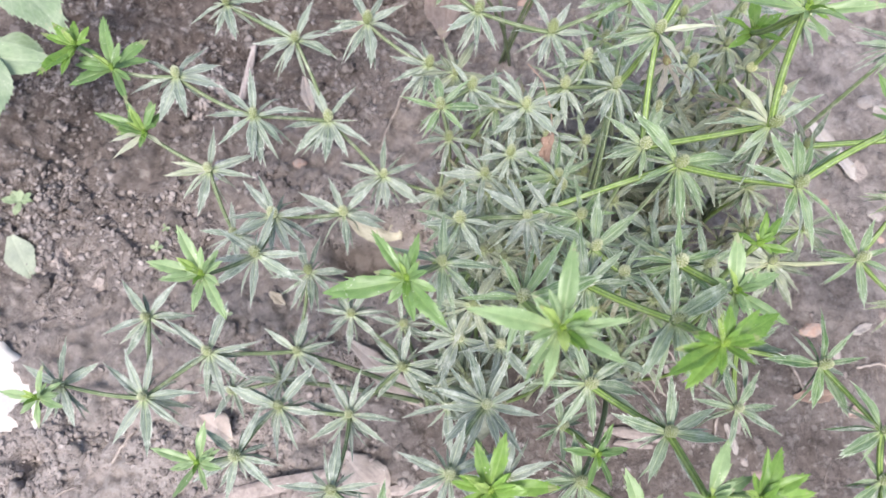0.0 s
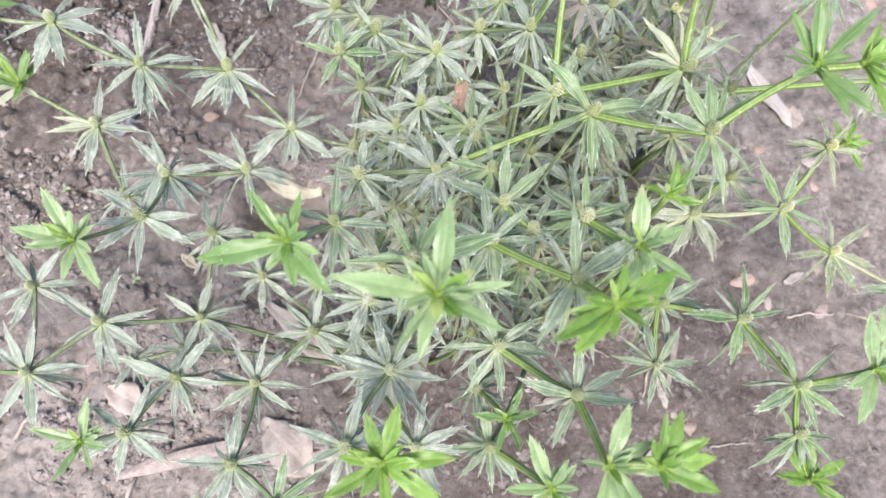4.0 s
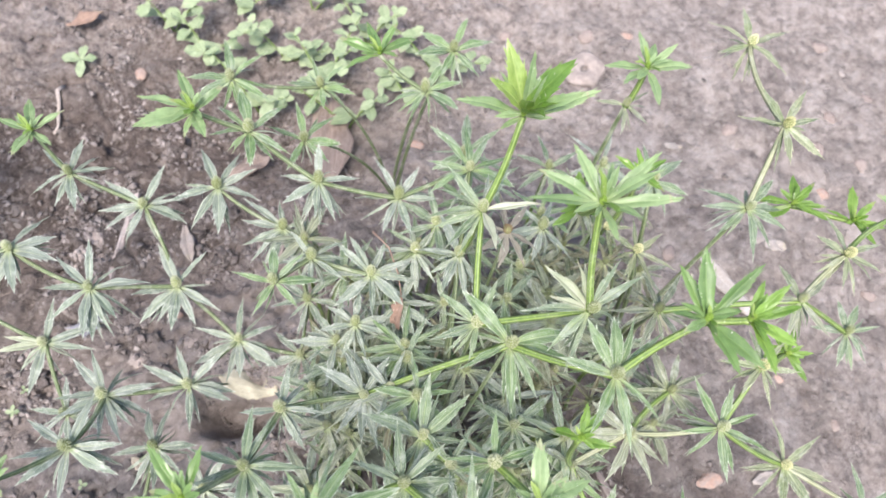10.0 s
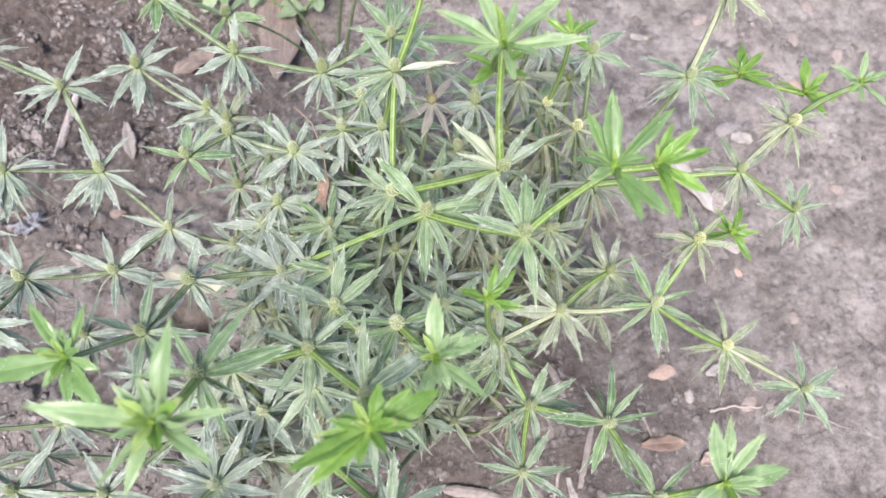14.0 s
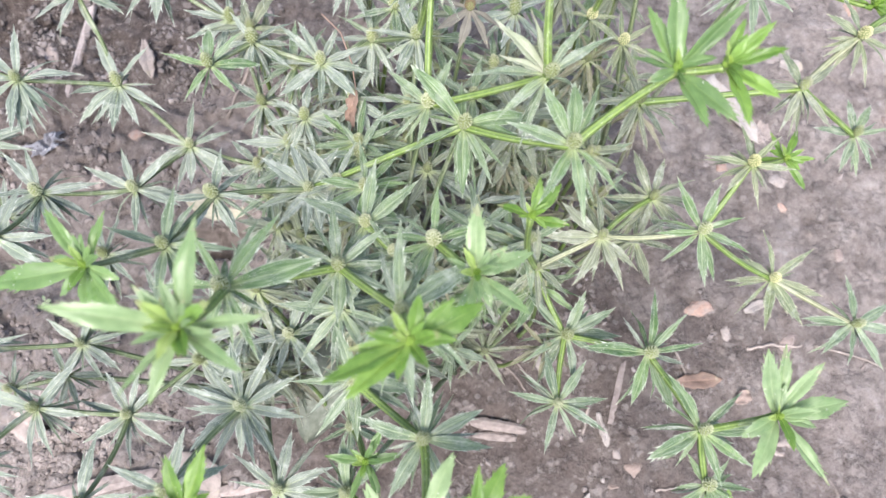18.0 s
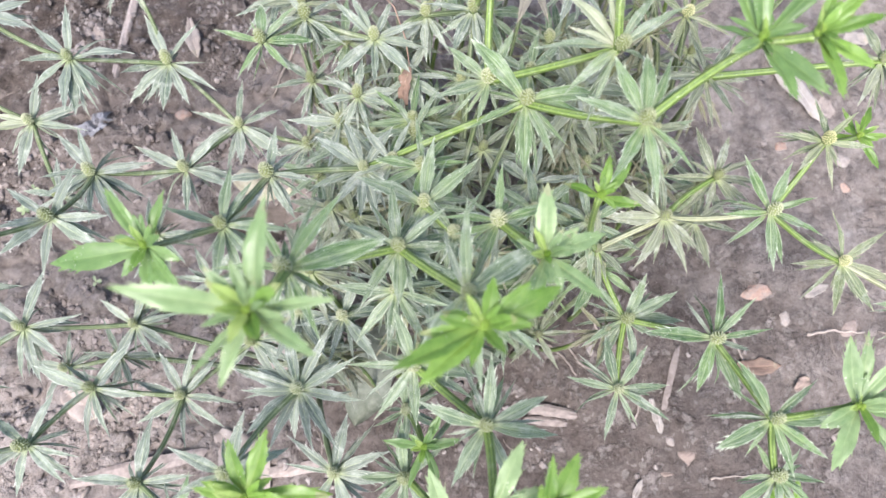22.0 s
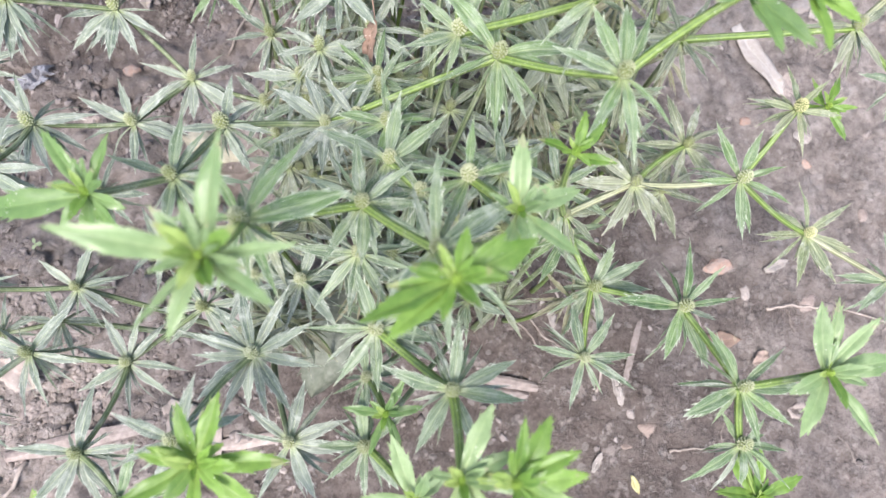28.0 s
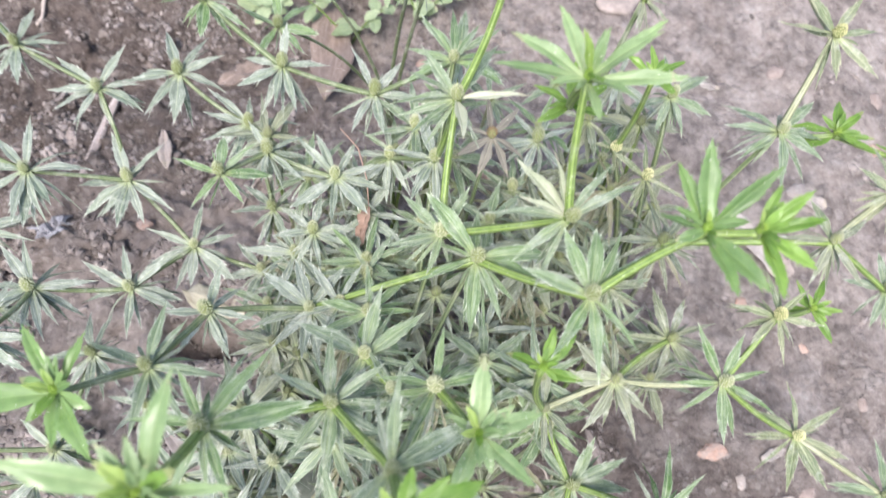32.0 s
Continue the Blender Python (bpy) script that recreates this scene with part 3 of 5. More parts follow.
# ---- ground ----
def relief(x, y):
    """The soil's height: soft waves, clods and broken crust on the loose side, smooth where it is trodden, a hollow under the curled leaf."""
    p = Vector((x, y, 0))
    near = math.exp(-((x - 0.1) ** 2 + (y - 0.2) ** 2) / 0.5)
    left = near * min(1.25, max(0.22, 0.62 - 1.9 * x + 0.4 * y))
    z = 0.010 * noise.noise(p * 7) + 0.005 * noise.noise(p * 21 + Vector((3, 1, 0)))
    rough = noise.noise(p * 150) + 0.6 * noise.noise(p * 310)
    plate = noise.noise(p * 36) + 0.55 * noise.noise(p * 81 + Vector((0, 7, 0))) + 0.16 * rough
    plate = min(1.0, max(0.0, 0.5 + 2.6 * plate))
    plate = plate * plate * (3 - 2 * plate)
    lumps = 0.9 * abs(noise.noise(p * 27)) + 0.6 * abs(noise.noise(p * 58 + Vector((0, 7, 0))))
    z += left * (0.0095 * (lumps - 0.3) + 0.0075 * (plate - 0.5) + 0.0019 * rough) + near * 0.0012 * noise.noise(p * 75)
    z -= 0.042 * math.exp(-(((x + 0.012) / 0.03) ** 4 + ((y - 0.171) / 0.014) ** 4))
    z -= 0.022 * math.exp(-((x - 0.02) ** 2 / 0.004 + (y - 0.42) ** 2 / 0.0012))
    z -= 0.02 * math.exp(-((x + 0.26) ** 2 / 0.0022 + (y - 0.275) ** 2 / 0.0012))
    z -= 0.014 * math.exp(-((x +0.2540) ** 2 + (y -0.0090) ** 2) / 0.00008)
    far = max(0.0, math.hypot(x - 0.1, y - 0.2) - 0.8)
    return z / (1 + far * 0.6)


def ground_steps(lo, hi, step, reach):
    core = list(np.arange(lo, hi, step))
    out, d = [], step
    while d < reach:
        d *= 1.5
        out.append(d)
    return [lo - d for d in reversed(out)] + core + [hi + d for d in out]


xs, ys = ground_steps(-0.42, 0.7, 0.0018, 60), ground_steps(-0.16, 0.7, 0.0018, 60)
verts = [(x, y, relief(x, y)) for y in ys for x in xs]
w = len(xs)
faces = [(j * w + i, j * w + i + 1, (j + 1) * w + i + 1, (j + 1) * w + i) for j in range(len(ys) - 1) for i in range(w - 1)]
tagged(mesh_object("ground", verts, faces, SOIL), "bare crumbly grey-brown garden soil, painted darker for damp and shade", "soil", kind="structure")


# ---- spiny coriander plants ----
NARROW = [blade_mesh("bract", BRACT, w, t, d, f, s, k, p, blunt=q, neck=0.34) for w, t, d, f, s, p, k, q in (
    (0.2, (0.38, 0.5, 0.62, 0.76), 0.14, 0.6, 1, 0.45, 0.8, 1.08), (0.23, (0.45, 0.6, 0.74), 0.22, 0.5, 2, 0.46, 0.8, 1.15), (0.2, (0.5, 0.66), 0.08, 0.7, 3, 0.42, 0.7, 1.05),
    (0.26, (0.4, 0.52, 0.64, 0.76), 0.26, 0.5, 4, 0.5, 0.65, 1.2), (0.16, (0.3, 0.46, 0.64), 0.2, 0.7, 5, 0.42, 1.0, 1.0), (0.22, (0.58, 0.74), 0.05, 0.6, 6, 0.46, 0.6, 1.1),
    (0.18, (0.32, 0.46, 0.6, 0.74), 0.34, 0.6, 7, 0.44, 1.0, 1.0), (0.24, (0.46, 0.56, 0.67, 0.78), 0.16, 0.45, 8, 0.52, 0.9, 1.3), (0.21, (0.4, 0.66), 0.3, 0.6, 9, 0.44, 1.1, 1.05))]
NEEDLE = [blade_mesh("bract", BRACT, w, t, d, 0.5, s, k, 0.42, blunt=1.15, neck=0.45) for w, t, d, s, k in (
    (0.11, (0.35, 0.55, 0.75), 0.32, 61, 1.3), (0.085, (0.5, 0.7), 0.5, 62, 1.4), (0.13, (0.3, 0.42, 0.56, 0.7, 0.83), 0.42, 63, 1.2), (0.1, (0.4, 0.62, 0.8), 0.2, 64, 1.5))]
SPIKY = [NARROW[0], NARROW[4], NARROW[6], *NEEDLE]
STREAKED = [me.copy() for me in NEEDLE]
for me in STREAKED:
    me.materials[0] = BRACT_STREAKED


def variants(meshes, mat):
    out = []
    for me in meshes:
        c = me.copy()
        c.materials[0] = mat
        out.append(c)
    return out


SAW = (0.28, 0.38, 0.47, 0.56, 0.65, 0.74, 0.82, 0.9)
BROAD = [blade_mesh("leaf", LEAF_GREEN, w, t, d, f, s, k, p, blunt=1.5, neck=0.3) for w, t, d, f, s, p, k in (
    (0.28, SAW, 0.12, 0.55, 11, 0.5, 0.6), (0.33, SAW[2:], 0.24, 0.45, 12, 0.55, 0.55), (0.25, SAW[1:], 0.04, 0.6, 13, 0.5, 0.5), (0.31, SAW, 0.34, 0.5, 14, 0.55, 0.65), (0.28, SAW[3:], 0.18, 0.7, 15, 0.48, 0.5))]
LIME = [me.copy() for me in BROAD]
for me in LIME:
    me.materials[0] = LEAF_LIME
LONG = [blade_mesh("leaf", LEAF_MID, w, SAW[k:], d, 0.6, 21 + k, 0.45, 0.5, twist=tw, blunt=1.5, neck=0.35) for w, k, d, tw in ((0.2, 1, 0.1, 0.5), (0.23, 2, 0.22, -0.4), (0.18, 3, 0.04, 0.7), (0.22, 2, 0.15, 0.0))]
KINDS = {  # bract meshes, head material key, elevation of the blades
    "s": (NARROW, "green", 12), "f": (variants(NARROW + BROAD[:2], BRACT_FRESH), "green", 14), "d": (variants(NARROW, BRACT_DUSTY), "dull", 8),
    "v": (variants(NARROW, BRACT_SILVER), "green", 12),
    "y": (variants([NARROW[0], NARROW[2], NARROW[4], NARROW[6], NARROW[1]], BRACT_YELLOW), "ripe", 14), "x": (variants(NARROW, BRACT_DEAD), "dead", 5), "o": (variants(SPIKY, BRACT_OLD), "dull", 2),
    "g": (variants(BROAD, LEAF_MID), "bud", 22), "b": (BROAD, "bud", 22), "G": (variants(BROAD, LEAF_DEEP), "bud", 22), "n": (LONG, "bud", 24)}
PALE = variants([NARROW[2], NARROW[3], NARROW[5]], BRACT_PALE)
HEADS = {"green": [head_mesh("flower_head", FLORET, 0.0060 * k, 0.0098 * k, i) for i, k in enumerate((1, 0.9, 1.1, 0.96))],
         "dull": [head_mesh("flower_head", FLORET_DULL, 0.0056 * k, 0.0084 * k, 20 + i) for i, k in enumerate((1, 0.85))],
         "ripe": [head_mesh("flower_head", FLORET_RIPE, 0.0062, 0.0084, 7)], "dead": [head_mesh("flower_head", FLORET_DEAD, 0.0055, 0.006, 8)],
         "bud": [head_mesh("bud", BUD, 0.0034, 0.005, 9)]}
SPIKES = {"s": SPIKY + STREAKED, "v": variants(SPIKY, BRACT_SILVER) + STREAKED + STREAKED[:2], "d": variants(SPIKY, BRACT_DUSTY), "f": variants(SPIKY, BRACT_FRESH) + STREAKED[:3], "y": variants(SPIKY, BRACT_YELLOW), "o": variants(NEEDLE, BRACT_OLD)}
rng = random.Random(5)


def plant(base, label):
    e = new("spiny_coriander_plant")
    e.location = (base[0], base[1], relief(*base))
    return tagged(e, label, "plant", "spiny coriander plants")


def rosette(owner, at, size, angles, kind="s", crown=(5, 0.5)):
    """A flower head with its ring of bracts, or a leafy tip: blades of size millimetres at the angles given, seen from above."""
    meshes, head, lift = KINDS[kind]
    spikes = SPIKES.get(kind, meshes)
    at = Vector(at)
    ob = new("bud" if head == "bud" else "flower_head", rng.choice(HEADS[head]))
    ob.parent = owner
    tilt = pose(0, 0, 0, rng.uniform(-12, 6), rng.uniform(-8, 8), 0)
    ob.matrix_basis = Matrix.Translation(at - owner.location) @ tilt
    if head == "bud":
        tagged(ob, "small bright green bud in the leafy tip")
    for i, a in enumerate(angles):
        a, reach = a if isinstance(a, tuple) else (a, rng.uniform(0.88, 1.1))
        pale = isinstance(a, str)
        a = float(a)
        b = new("leaf" if head == "bud" else "bract", rng.choice(PALE) if pale else rng.choice(meshes))
        b.parent = ob
        length = size * 0.001 * reach
        up = lift + (rng.uniform(0, 30) if pale else 0) + rng.uniform(-9, 9) + (4 if 20 < a % 360 < 160 else -4)
        wide = rng.uniform(0.68, 1.05) * (1.02 if head == "bud" else 1) * (0.95 if pale else 1)
        b.matrix_basis = tilt.inverted() @ pose(0, 0, -0.0006 - 0.0004 * (i % 3), 0, 0, a) @ pose(0.0012, 0, 0, rng.uniform(-22, 22), -up, 0) @ Matrix.Diagonal((length, length * wide, length, 1))
    if kind in "svdfyo":  # an under-ring of narrow drooping blades, and needles between
        for k in range(12):
            a = angles[(k * 2) % len(angles)]
            a = float(a[0] if isinstance(a, tuple) else a) + rng.uniform(10, 42) * (1 if k % 2 else -1)
            b = new("bract", spikes[rng.randrange(len(spikes))])
            b.parent = ob
            length = size * 0.001 * rng.uniform(0.55, 1.06)
            b.matrix_basis = tilt.inverted() @ pose(0, 0, -0.0024, 0, 0, a) @ pose(0.001, 0, 0, rng.uniform(-30, 30), rng.uniform(0, 42), 0) @ Matrix.Diagonal((length, length * 0.75, length, 1))
    if kind in "gbGn":  # a second whorl between, then young leaves standing in the middle
        for k in range(5):
            a = angles[k % len(angles)]
            a = float(a[0] if isinstance(a, tuple) else a) + rng.uniform(15, 45) * (1 if k % 2 else -1)
            b = new("leaf", rng.choice(meshes))
            b.parent = ob
            length = size * 0.001 * rng.uniform(0.35, 0.62)
            b.matrix_basis = tilt.inverted() @ pose(0, 0, 0.0006, 0, 0, a) @ pose(0.0008, 0, 0, rng.uniform(-20, 20), -rng.uniform(8, 40), 0) @ Matrix.Diagonal((length, length * 1.1, length, 1))
        for k in range(crown[0]):
            b = new("leaf", rng.choice((meshes, LIME, BROAD)[k % 3]))
            b.parent = ob
            length = size * 0.001 * crown[1] * rng.uniform(0.7, 1.2)
            b.matrix_basis = tilt.inverted() @ pose(0, 0, 0.001, 0, 0, k * 137 + rng.uniform(-20, 20)) @ pose(0.0005, 0, 0, rng.uniform(-15, 15), -rng.uniform(46, 76), 0) @ Matrix.Diagonal((length, length * 0.9, length, 1))
    return ob


def stem(owner, a, b, r0=0.0016, r1=0.0012, sag=0.1, mat=None):
    a, b = Vector(a), Vector(b)
    n, d = 9, (b - a).length
    drift = Vector((rng.uniform(-1, 1), rng.uniform(-1, 1), 0)) * d * 0.035
    pts = [a.lerp(b, i / n) + (drift - Vector((0, 0, sag * d))) * math.sin(math.pi * i / n) - owner.location for i in range(n + 1)]
    radii = [(r0 + (r1 - r0) * i / n) * (1 + 0.35 * (i in (0, n))) for i in range(n + 1)]
    v, f = tube_data(pts, radii, 12)
    return ribbed(mesh_object("stem", v, f, mat or STEM, owner), 12)


def root_stem(owner, top, r=0.0021, mat=None):
    """A main stem that rises from the plant's foot and arches out to its first fork."""
    foot, top = Vector((owner.location.x, owner.location.y, owner.location.z - 0.004)), Vector(top)
    foot += Vector((rng.uniform(-0.008, 0.008), rng.uniform(-0.008, 0.008), 0))
    knee = Vector((foot.x + 0.35 * (top.x - foot.x), foot.y + 0.35 * (top.y - foot.y), foot.z + 0.72 * (top.z - foot.z)))
    n = 12
    pts = [(1 - t) ** 2 * foot + 2 * t * (1 - t) * knee + t * t * top - owner.location for t in (i / n for i in range(n + 1))]
    v, f = tube_data(pts, [r * (1 - 0.35 * i / n) for i in range(n + 1)], 8)
    return ribbed(mesh_object("stem", v, f, mat or STEM, owner), 8)


def grow(owner, nodes, links, roots, straw=(), usual=None, dull=(), foot=0.002):
    for key, (at, size, angles, kind, *crown) in nodes.items():
        rosette(owner, at, size, angles, kind, *crown)
    low = Vector((0, 0, 0.0015))
    for path in links:
        keys = path.split()
        for p, q in zip(keys, keys[1:]):
            thick = 0.0018 if nodes[p][0][2] > 0.17 else 0.0016
            thick *= 0.85 if q in dull or usual else 1
            stem(owner, Vector(nodes[p][0]) - low, Vector(nodes[q][0]) - low, thick, thick * 0.8, 0.04, STEM_DRY if q in straw else STEM_DULL if q in dull else usual)
    for key in roots.split():
        root_stem(owner, Vector(nodes[key][0]) - low, foot, usual or STEM_DULL)


centre = plant((0.125, 0.125), "large sprawling spiny coriander plant, silvery toothed bracts and bright green tips")
grow(centre, {
    "E3": ((0.155, 0.161, 0.219), 32, (133, 15, -5, -65, -92, -155), "f"),
    "E2": ((0.139, 0.174, 0.214), 24, (138, 95, 60, -30, -100, -155), "s"),
    "E1": ((0.187, 0.166, 0.258), 30, (32, 178, -140, ("168", 0.75), ("142", 1.05), ("122", 0.95), ("98", 0.75), 60), "s"),
    "I4": ((0.182, 0.197, 0.306), 31, (110, 35, (-3, 1.1), (178, 1.1), (-85, 0.7), 150), "n", (4, 0.8)),
    "E4": ((0.195, 0.134, 0.259), 29, (115, 85, 62, 40, 165, -118, -85, -47), "f"),
    "E5": ((0.226, 0.149, 0.293), 29, ((97, 1.05), (112, 0.85), (42, 1.15), (178, 0.65), (-55, 1.0), (-75, 0.9)), "G", (3, 0.35)),
    "E6": ((0.240, 0.146, 0.302), 21, ((40, 1.0), (10, 1.0), (-30, 1.0), (-75, 1.1), (70, 0.8)), "b"),
    "D10": ((0.140, 0.225, 0.246), 30, (130, 145, 60, ("3", 1.05), ("-80", 1.1), -130, 178), "s"),
    "I3": ((0.155, 0.254, 0.289), 33, ((170, 1.0), (8, 1.15), (-140, 0.55), (-15, 0.4), (110, 0.6), (70, 0.65)), "n", (10, 0.95)),
    "D11": ((0.134, 0.224, 0.192), 26, (178, 110, 60, -60, -85, -120), "v"),
    "B5": ((0.110, 0.238, 0.165), 24, (100, 40, -5, -60, -95, -130, 175), "v"),
    "B2": ((0.083, 0.219, 0.172), 27, (140, 118, 68, 20, -3, -45, -88, -130, 178), "v"),
    "A10": ((0.048, 0.225, 0.182), 21, (128, 27, -32, -90, 190), "v"),
    "A11": ((0.029, 0.206, 0.190), 22, (95, 45, 5, -45, -115, 170), "f"),
    "B3": ((0.074, 0.191, 0.162), 21, (85, 140, 15, -20, -70, -105, -170), "v"),
    "B6": ((0.100, 0.207, 0.154), 25, (120, 60, 5, -40, -62, -80, -130, 175), "v"),
    "B10": ((0.105, 0.170, 0.163), 24, (120, 70, 0, -60, -110, 180), "s"),
    "B9": ((0.109, 0.142, 0.187), 24, (95, 50, 10, -50, -100, -150, 170), "f"),
    "B7": ((0.080, 0.145, 0.176), 27, (148, 112, 58, 0, -33, -72, -92, -120, -158), "v"),
    "B8": ((0.039, 0.133, 0.199), 21, (85, -2, -52, -65, -120, 188), "v"),
    "C2": ((0.027, 0.101, 0.224), 26, (88, 163, 0, -45, -90, -160), "s"),
    "C3": ((0.009, 0.084, 0.254), 26, ((128, 1.0), (75, 0.8), (-166, 1.35), (-58, 1.05), (-85, 0.7)), "G"),
    "D5": ((0.110, 0.117, 0.205), 29, (85, 37, -8, -55, -100, 155), "s"),
    "D4": ((0.100, 0.093, 0.221), 26, (100, 155, 40, 0, -30, -127, -85), "s"),
    "D2": ((0.0607, 0.0759, 0.256), 31, ((55, 1.1), (12, 1.15), (120, 0.7), (175, 0.9), (-60, 0.9), (-110, 0.8)), "f"),
    "D3": ((0.0625, 0.051, 0.312), 30, ((172, 1.2), (80, 1.05), (5, 0.85), (-35, 0.85), (-130, 0.8), (-112, 0.7)), "n", (9, 0.5)),
    "F3": ((0.126, 0.066, 0.263), 32, (92, 32, -128, -80, -40), "s"),
    "F5": ((0.129, 0.049, 0.298), 26, ((-152, 1.15), (-138, 1.0), (24, 0.95), (40, 0.7), (-170, 0.7)), "b", (5, 0.5)),
    "F2": ((0.140, 0.099, 0.241), 25, (90, 17, 172, -55, -115), "f"),
    "F4": ((0.154, 0.079, 0.265), 24, ((92, 1.05), (22, 0.9), (-40, 1.05), (-108, 0.9), (40, 0.6), (155, 0.5)), "g"),
    "S5": ((0.124, 0.103, 0.207), 20, (60, 130, -20, -90, 190), "s"),
    "M7": ((0.141, 0.167, 0.149), 24, (100, 40, -10, -60, -110, 170, 200), "d"),
    "I2": ((0.139, 0.267, 0.217), 26, (92, 60, 20, -20, -150, 170, 130), "f"),
    "H10": ((0.099, 0.266, 0.183), 26, (55, 120, -10, -77, -117, 180), "v"),
    "H8": ((0.051, 0.268, 0.197), 25, (90, 5, -65, -92, -135, 165), "v"),
    "H4": ((0.012, 0.288, 0.218), 23, (100, 35, -25, -80, 180, 140), "f"),
    "H3": ((-0.014, 0.286, 0.238), 28, ((165, 1.0), (108, 0.85), (-150, 1.15), (-70, 0.8), (-100, 0.6), (40, 0.7)), "g"),
    "G6": ((0.190, 0.225, 0.250), 18, (90, 30, -30, 160, -140), "b"),
    "L1": ((0.161, 0.233, 0.205), 21, (100, 50, -20, -60, -100, -140, 170), "x"),
    "M8": ((0.097, 0.085, 0.167), 30, (100, 50, -20, -60, -95, -130, 180), "s"),
    "M9": ((0.108, 0.091, 0.113), 26, (60, -10, -60, -120, 170, 120), "d"),
    "L8": ((0.065, 0.136, 0.137), 24, (120, 60, 0, -60, -120, 180), "d"),
    "L9": ((0.068, 0.114, 0.127), 25, (100, 150, 30, -40, -100, -150), "d"),
}, ["E2 D10 I3", "E2 E1 I4", "E3 E4 E5 E6", "E3 B7 B8 C2 C3", "D4 F3 F5", "D4 D2 D3", "F2 F4", "D11 D10", "D11 B5 B2 A10 A11", "I2 H10 H8 H4 H3", "I4 G6", "D5 S5"],
    "E2 E3 D4 F2 D11 I2", foot=0.0017, dull="H10 H8 H4 H3 B8 C2 C3 A10 A11 B2 B5".split())

# low heads of the big plant, each on a short stalk of its own
for x, y, z in ((0.074, 0.191, 0.162), (0.1, 0.207, 0.154), (0.109, 0.142, 0.187), (0.105, 0.17, 0.163), (0.11, 0.117, 0.205), (0.141, 0.167, 0.149), (0.097, 0.085, 0.167), (0.108, 0.091, 0.113), (0.161, 0.233, 0.205), (0.065, 0.136, 0.137), (0.068, 0.114, 0.127)):
    stem(centre, (x + rng.uniform(-0.025, 0.025), y + rng.uniform(-0.03, 0.01), relief(x, y) - 0.006), (x, y, z - 0.0015), 0.0014, 0.0011, 0.05, STEM_DULL)

behind = plant((0.045, 0.190), "spiny coriander branch sprawling over dark soil, silvery star-shaped bracts")
grow(behind, {
    "B1": ((0.036, 0.194, 0.088), 26, (140, 60, 10, -20, -65, -110, -160), "v"),
    "A12": ((0.041, 0.225, 0.112), 25, (140, 100, 55, -5, -60, -100, 190), "v"),
    "A9": ((0.025, 0.264, 0.142), 28, (143, 176, -153, -130, -100, -72, -40, 12), "v"),
    "A8": ((-0.017, 0.286, 0.155), 29, (112, 60, 22, -8, -77, -108, -157), "v"),
    "A7": ((-0.004, 0.200, 0.101), 28, (92, 27, -32, -80, -98, -148, 165), "v"),
    "A6": ((-0.029, 0.166, 0.116), 29, (113, 45, -3, -18, -80, 160, 200), "v"),
    "A5": ((-0.070, 0.154, 0.140), 29, (110, 14, -43, -62, -90, -150, 180, 130), "v"),
    "B12": ((-0.073, 0.120, 0.170), 27, (70, 150, 0, -35, -90, 195, -140), "v"),
    "P3": ((-0.092, 0.098, 0.205), 27, ((122, 1.0), (172, 1.0), (195, 0.75), (-58, 0.95), (60, 0.5), (-95, 0.7)), "g"),
    "A3": ((-0.041, 0.228, 0.127), 29, (115, 56, -30, -62, -88, -105, -130, 190), "v"),
    "A2": ((-0.085, 0.216, 0.152), 30, (95, 14, -41, -62, -75, -92, -137, 175, 140), "v"),
    "A1": ((-0.064, 0.277, 0.145), 28, (154, 70, 8, -17, -103, -150, -165), "v"),
    "H1": ((-0.106, 0.289, 0.163), 25, (15, 78, 137, -155, -100, -75), "v"),
    "H11": ((-0.120, 0.301, 0.191), 20, (100, 30, -40, -100, 170), "g"),
    "R2": ((-0.133, 0.238, 0.158), 28, (60, 20, -10, -75, -100, 150, 200), "v"),
    "R1": ((-0.168, 0.236, 0.166), 31, (105, (150, 0.8), (50, 0.85), (-60, 0.9), (-155, 0.8), (20, 0.7)), "G", (2, 0.5)),
    "R0": ((-0.186, 0.243, 0.178), 22, ((140, 0.8), (100, 0.7), (165, 0.9), (-120, 1.3), (-100, 1.1), (60, 0.6)), "b", (3, 0.5)),
    "A4": ((-0.116, 0.190, 0.125), 28, (82, 20, -7, -92, ("-165", 0.9), ("188", 1.0), ("172", 0.8)), "v"),
    "P1": ((-0.154, 0.208, 0.138), 30, ((160, 1.05), (125, 0.8), (85, 0.7), ("-125", 0.85), ("-150", 0.7), ("-40", 0.6), (175, 0.6)), "G", (5, 0.55)),
    "B11": ((-0.097, 0.148, 0.119), 21, (100, 40, -20, -80, -140, 170), "v"),
}, ["B1 A12 A9 A8", "B1 A7 A6 A5 B12 P3", "A7 A3 A2 R2 R1 R0", "A3 A1 H1 H11", "A4 P1", "A4 B11 A5"], "B1 A12", usual=STEM_DULL)

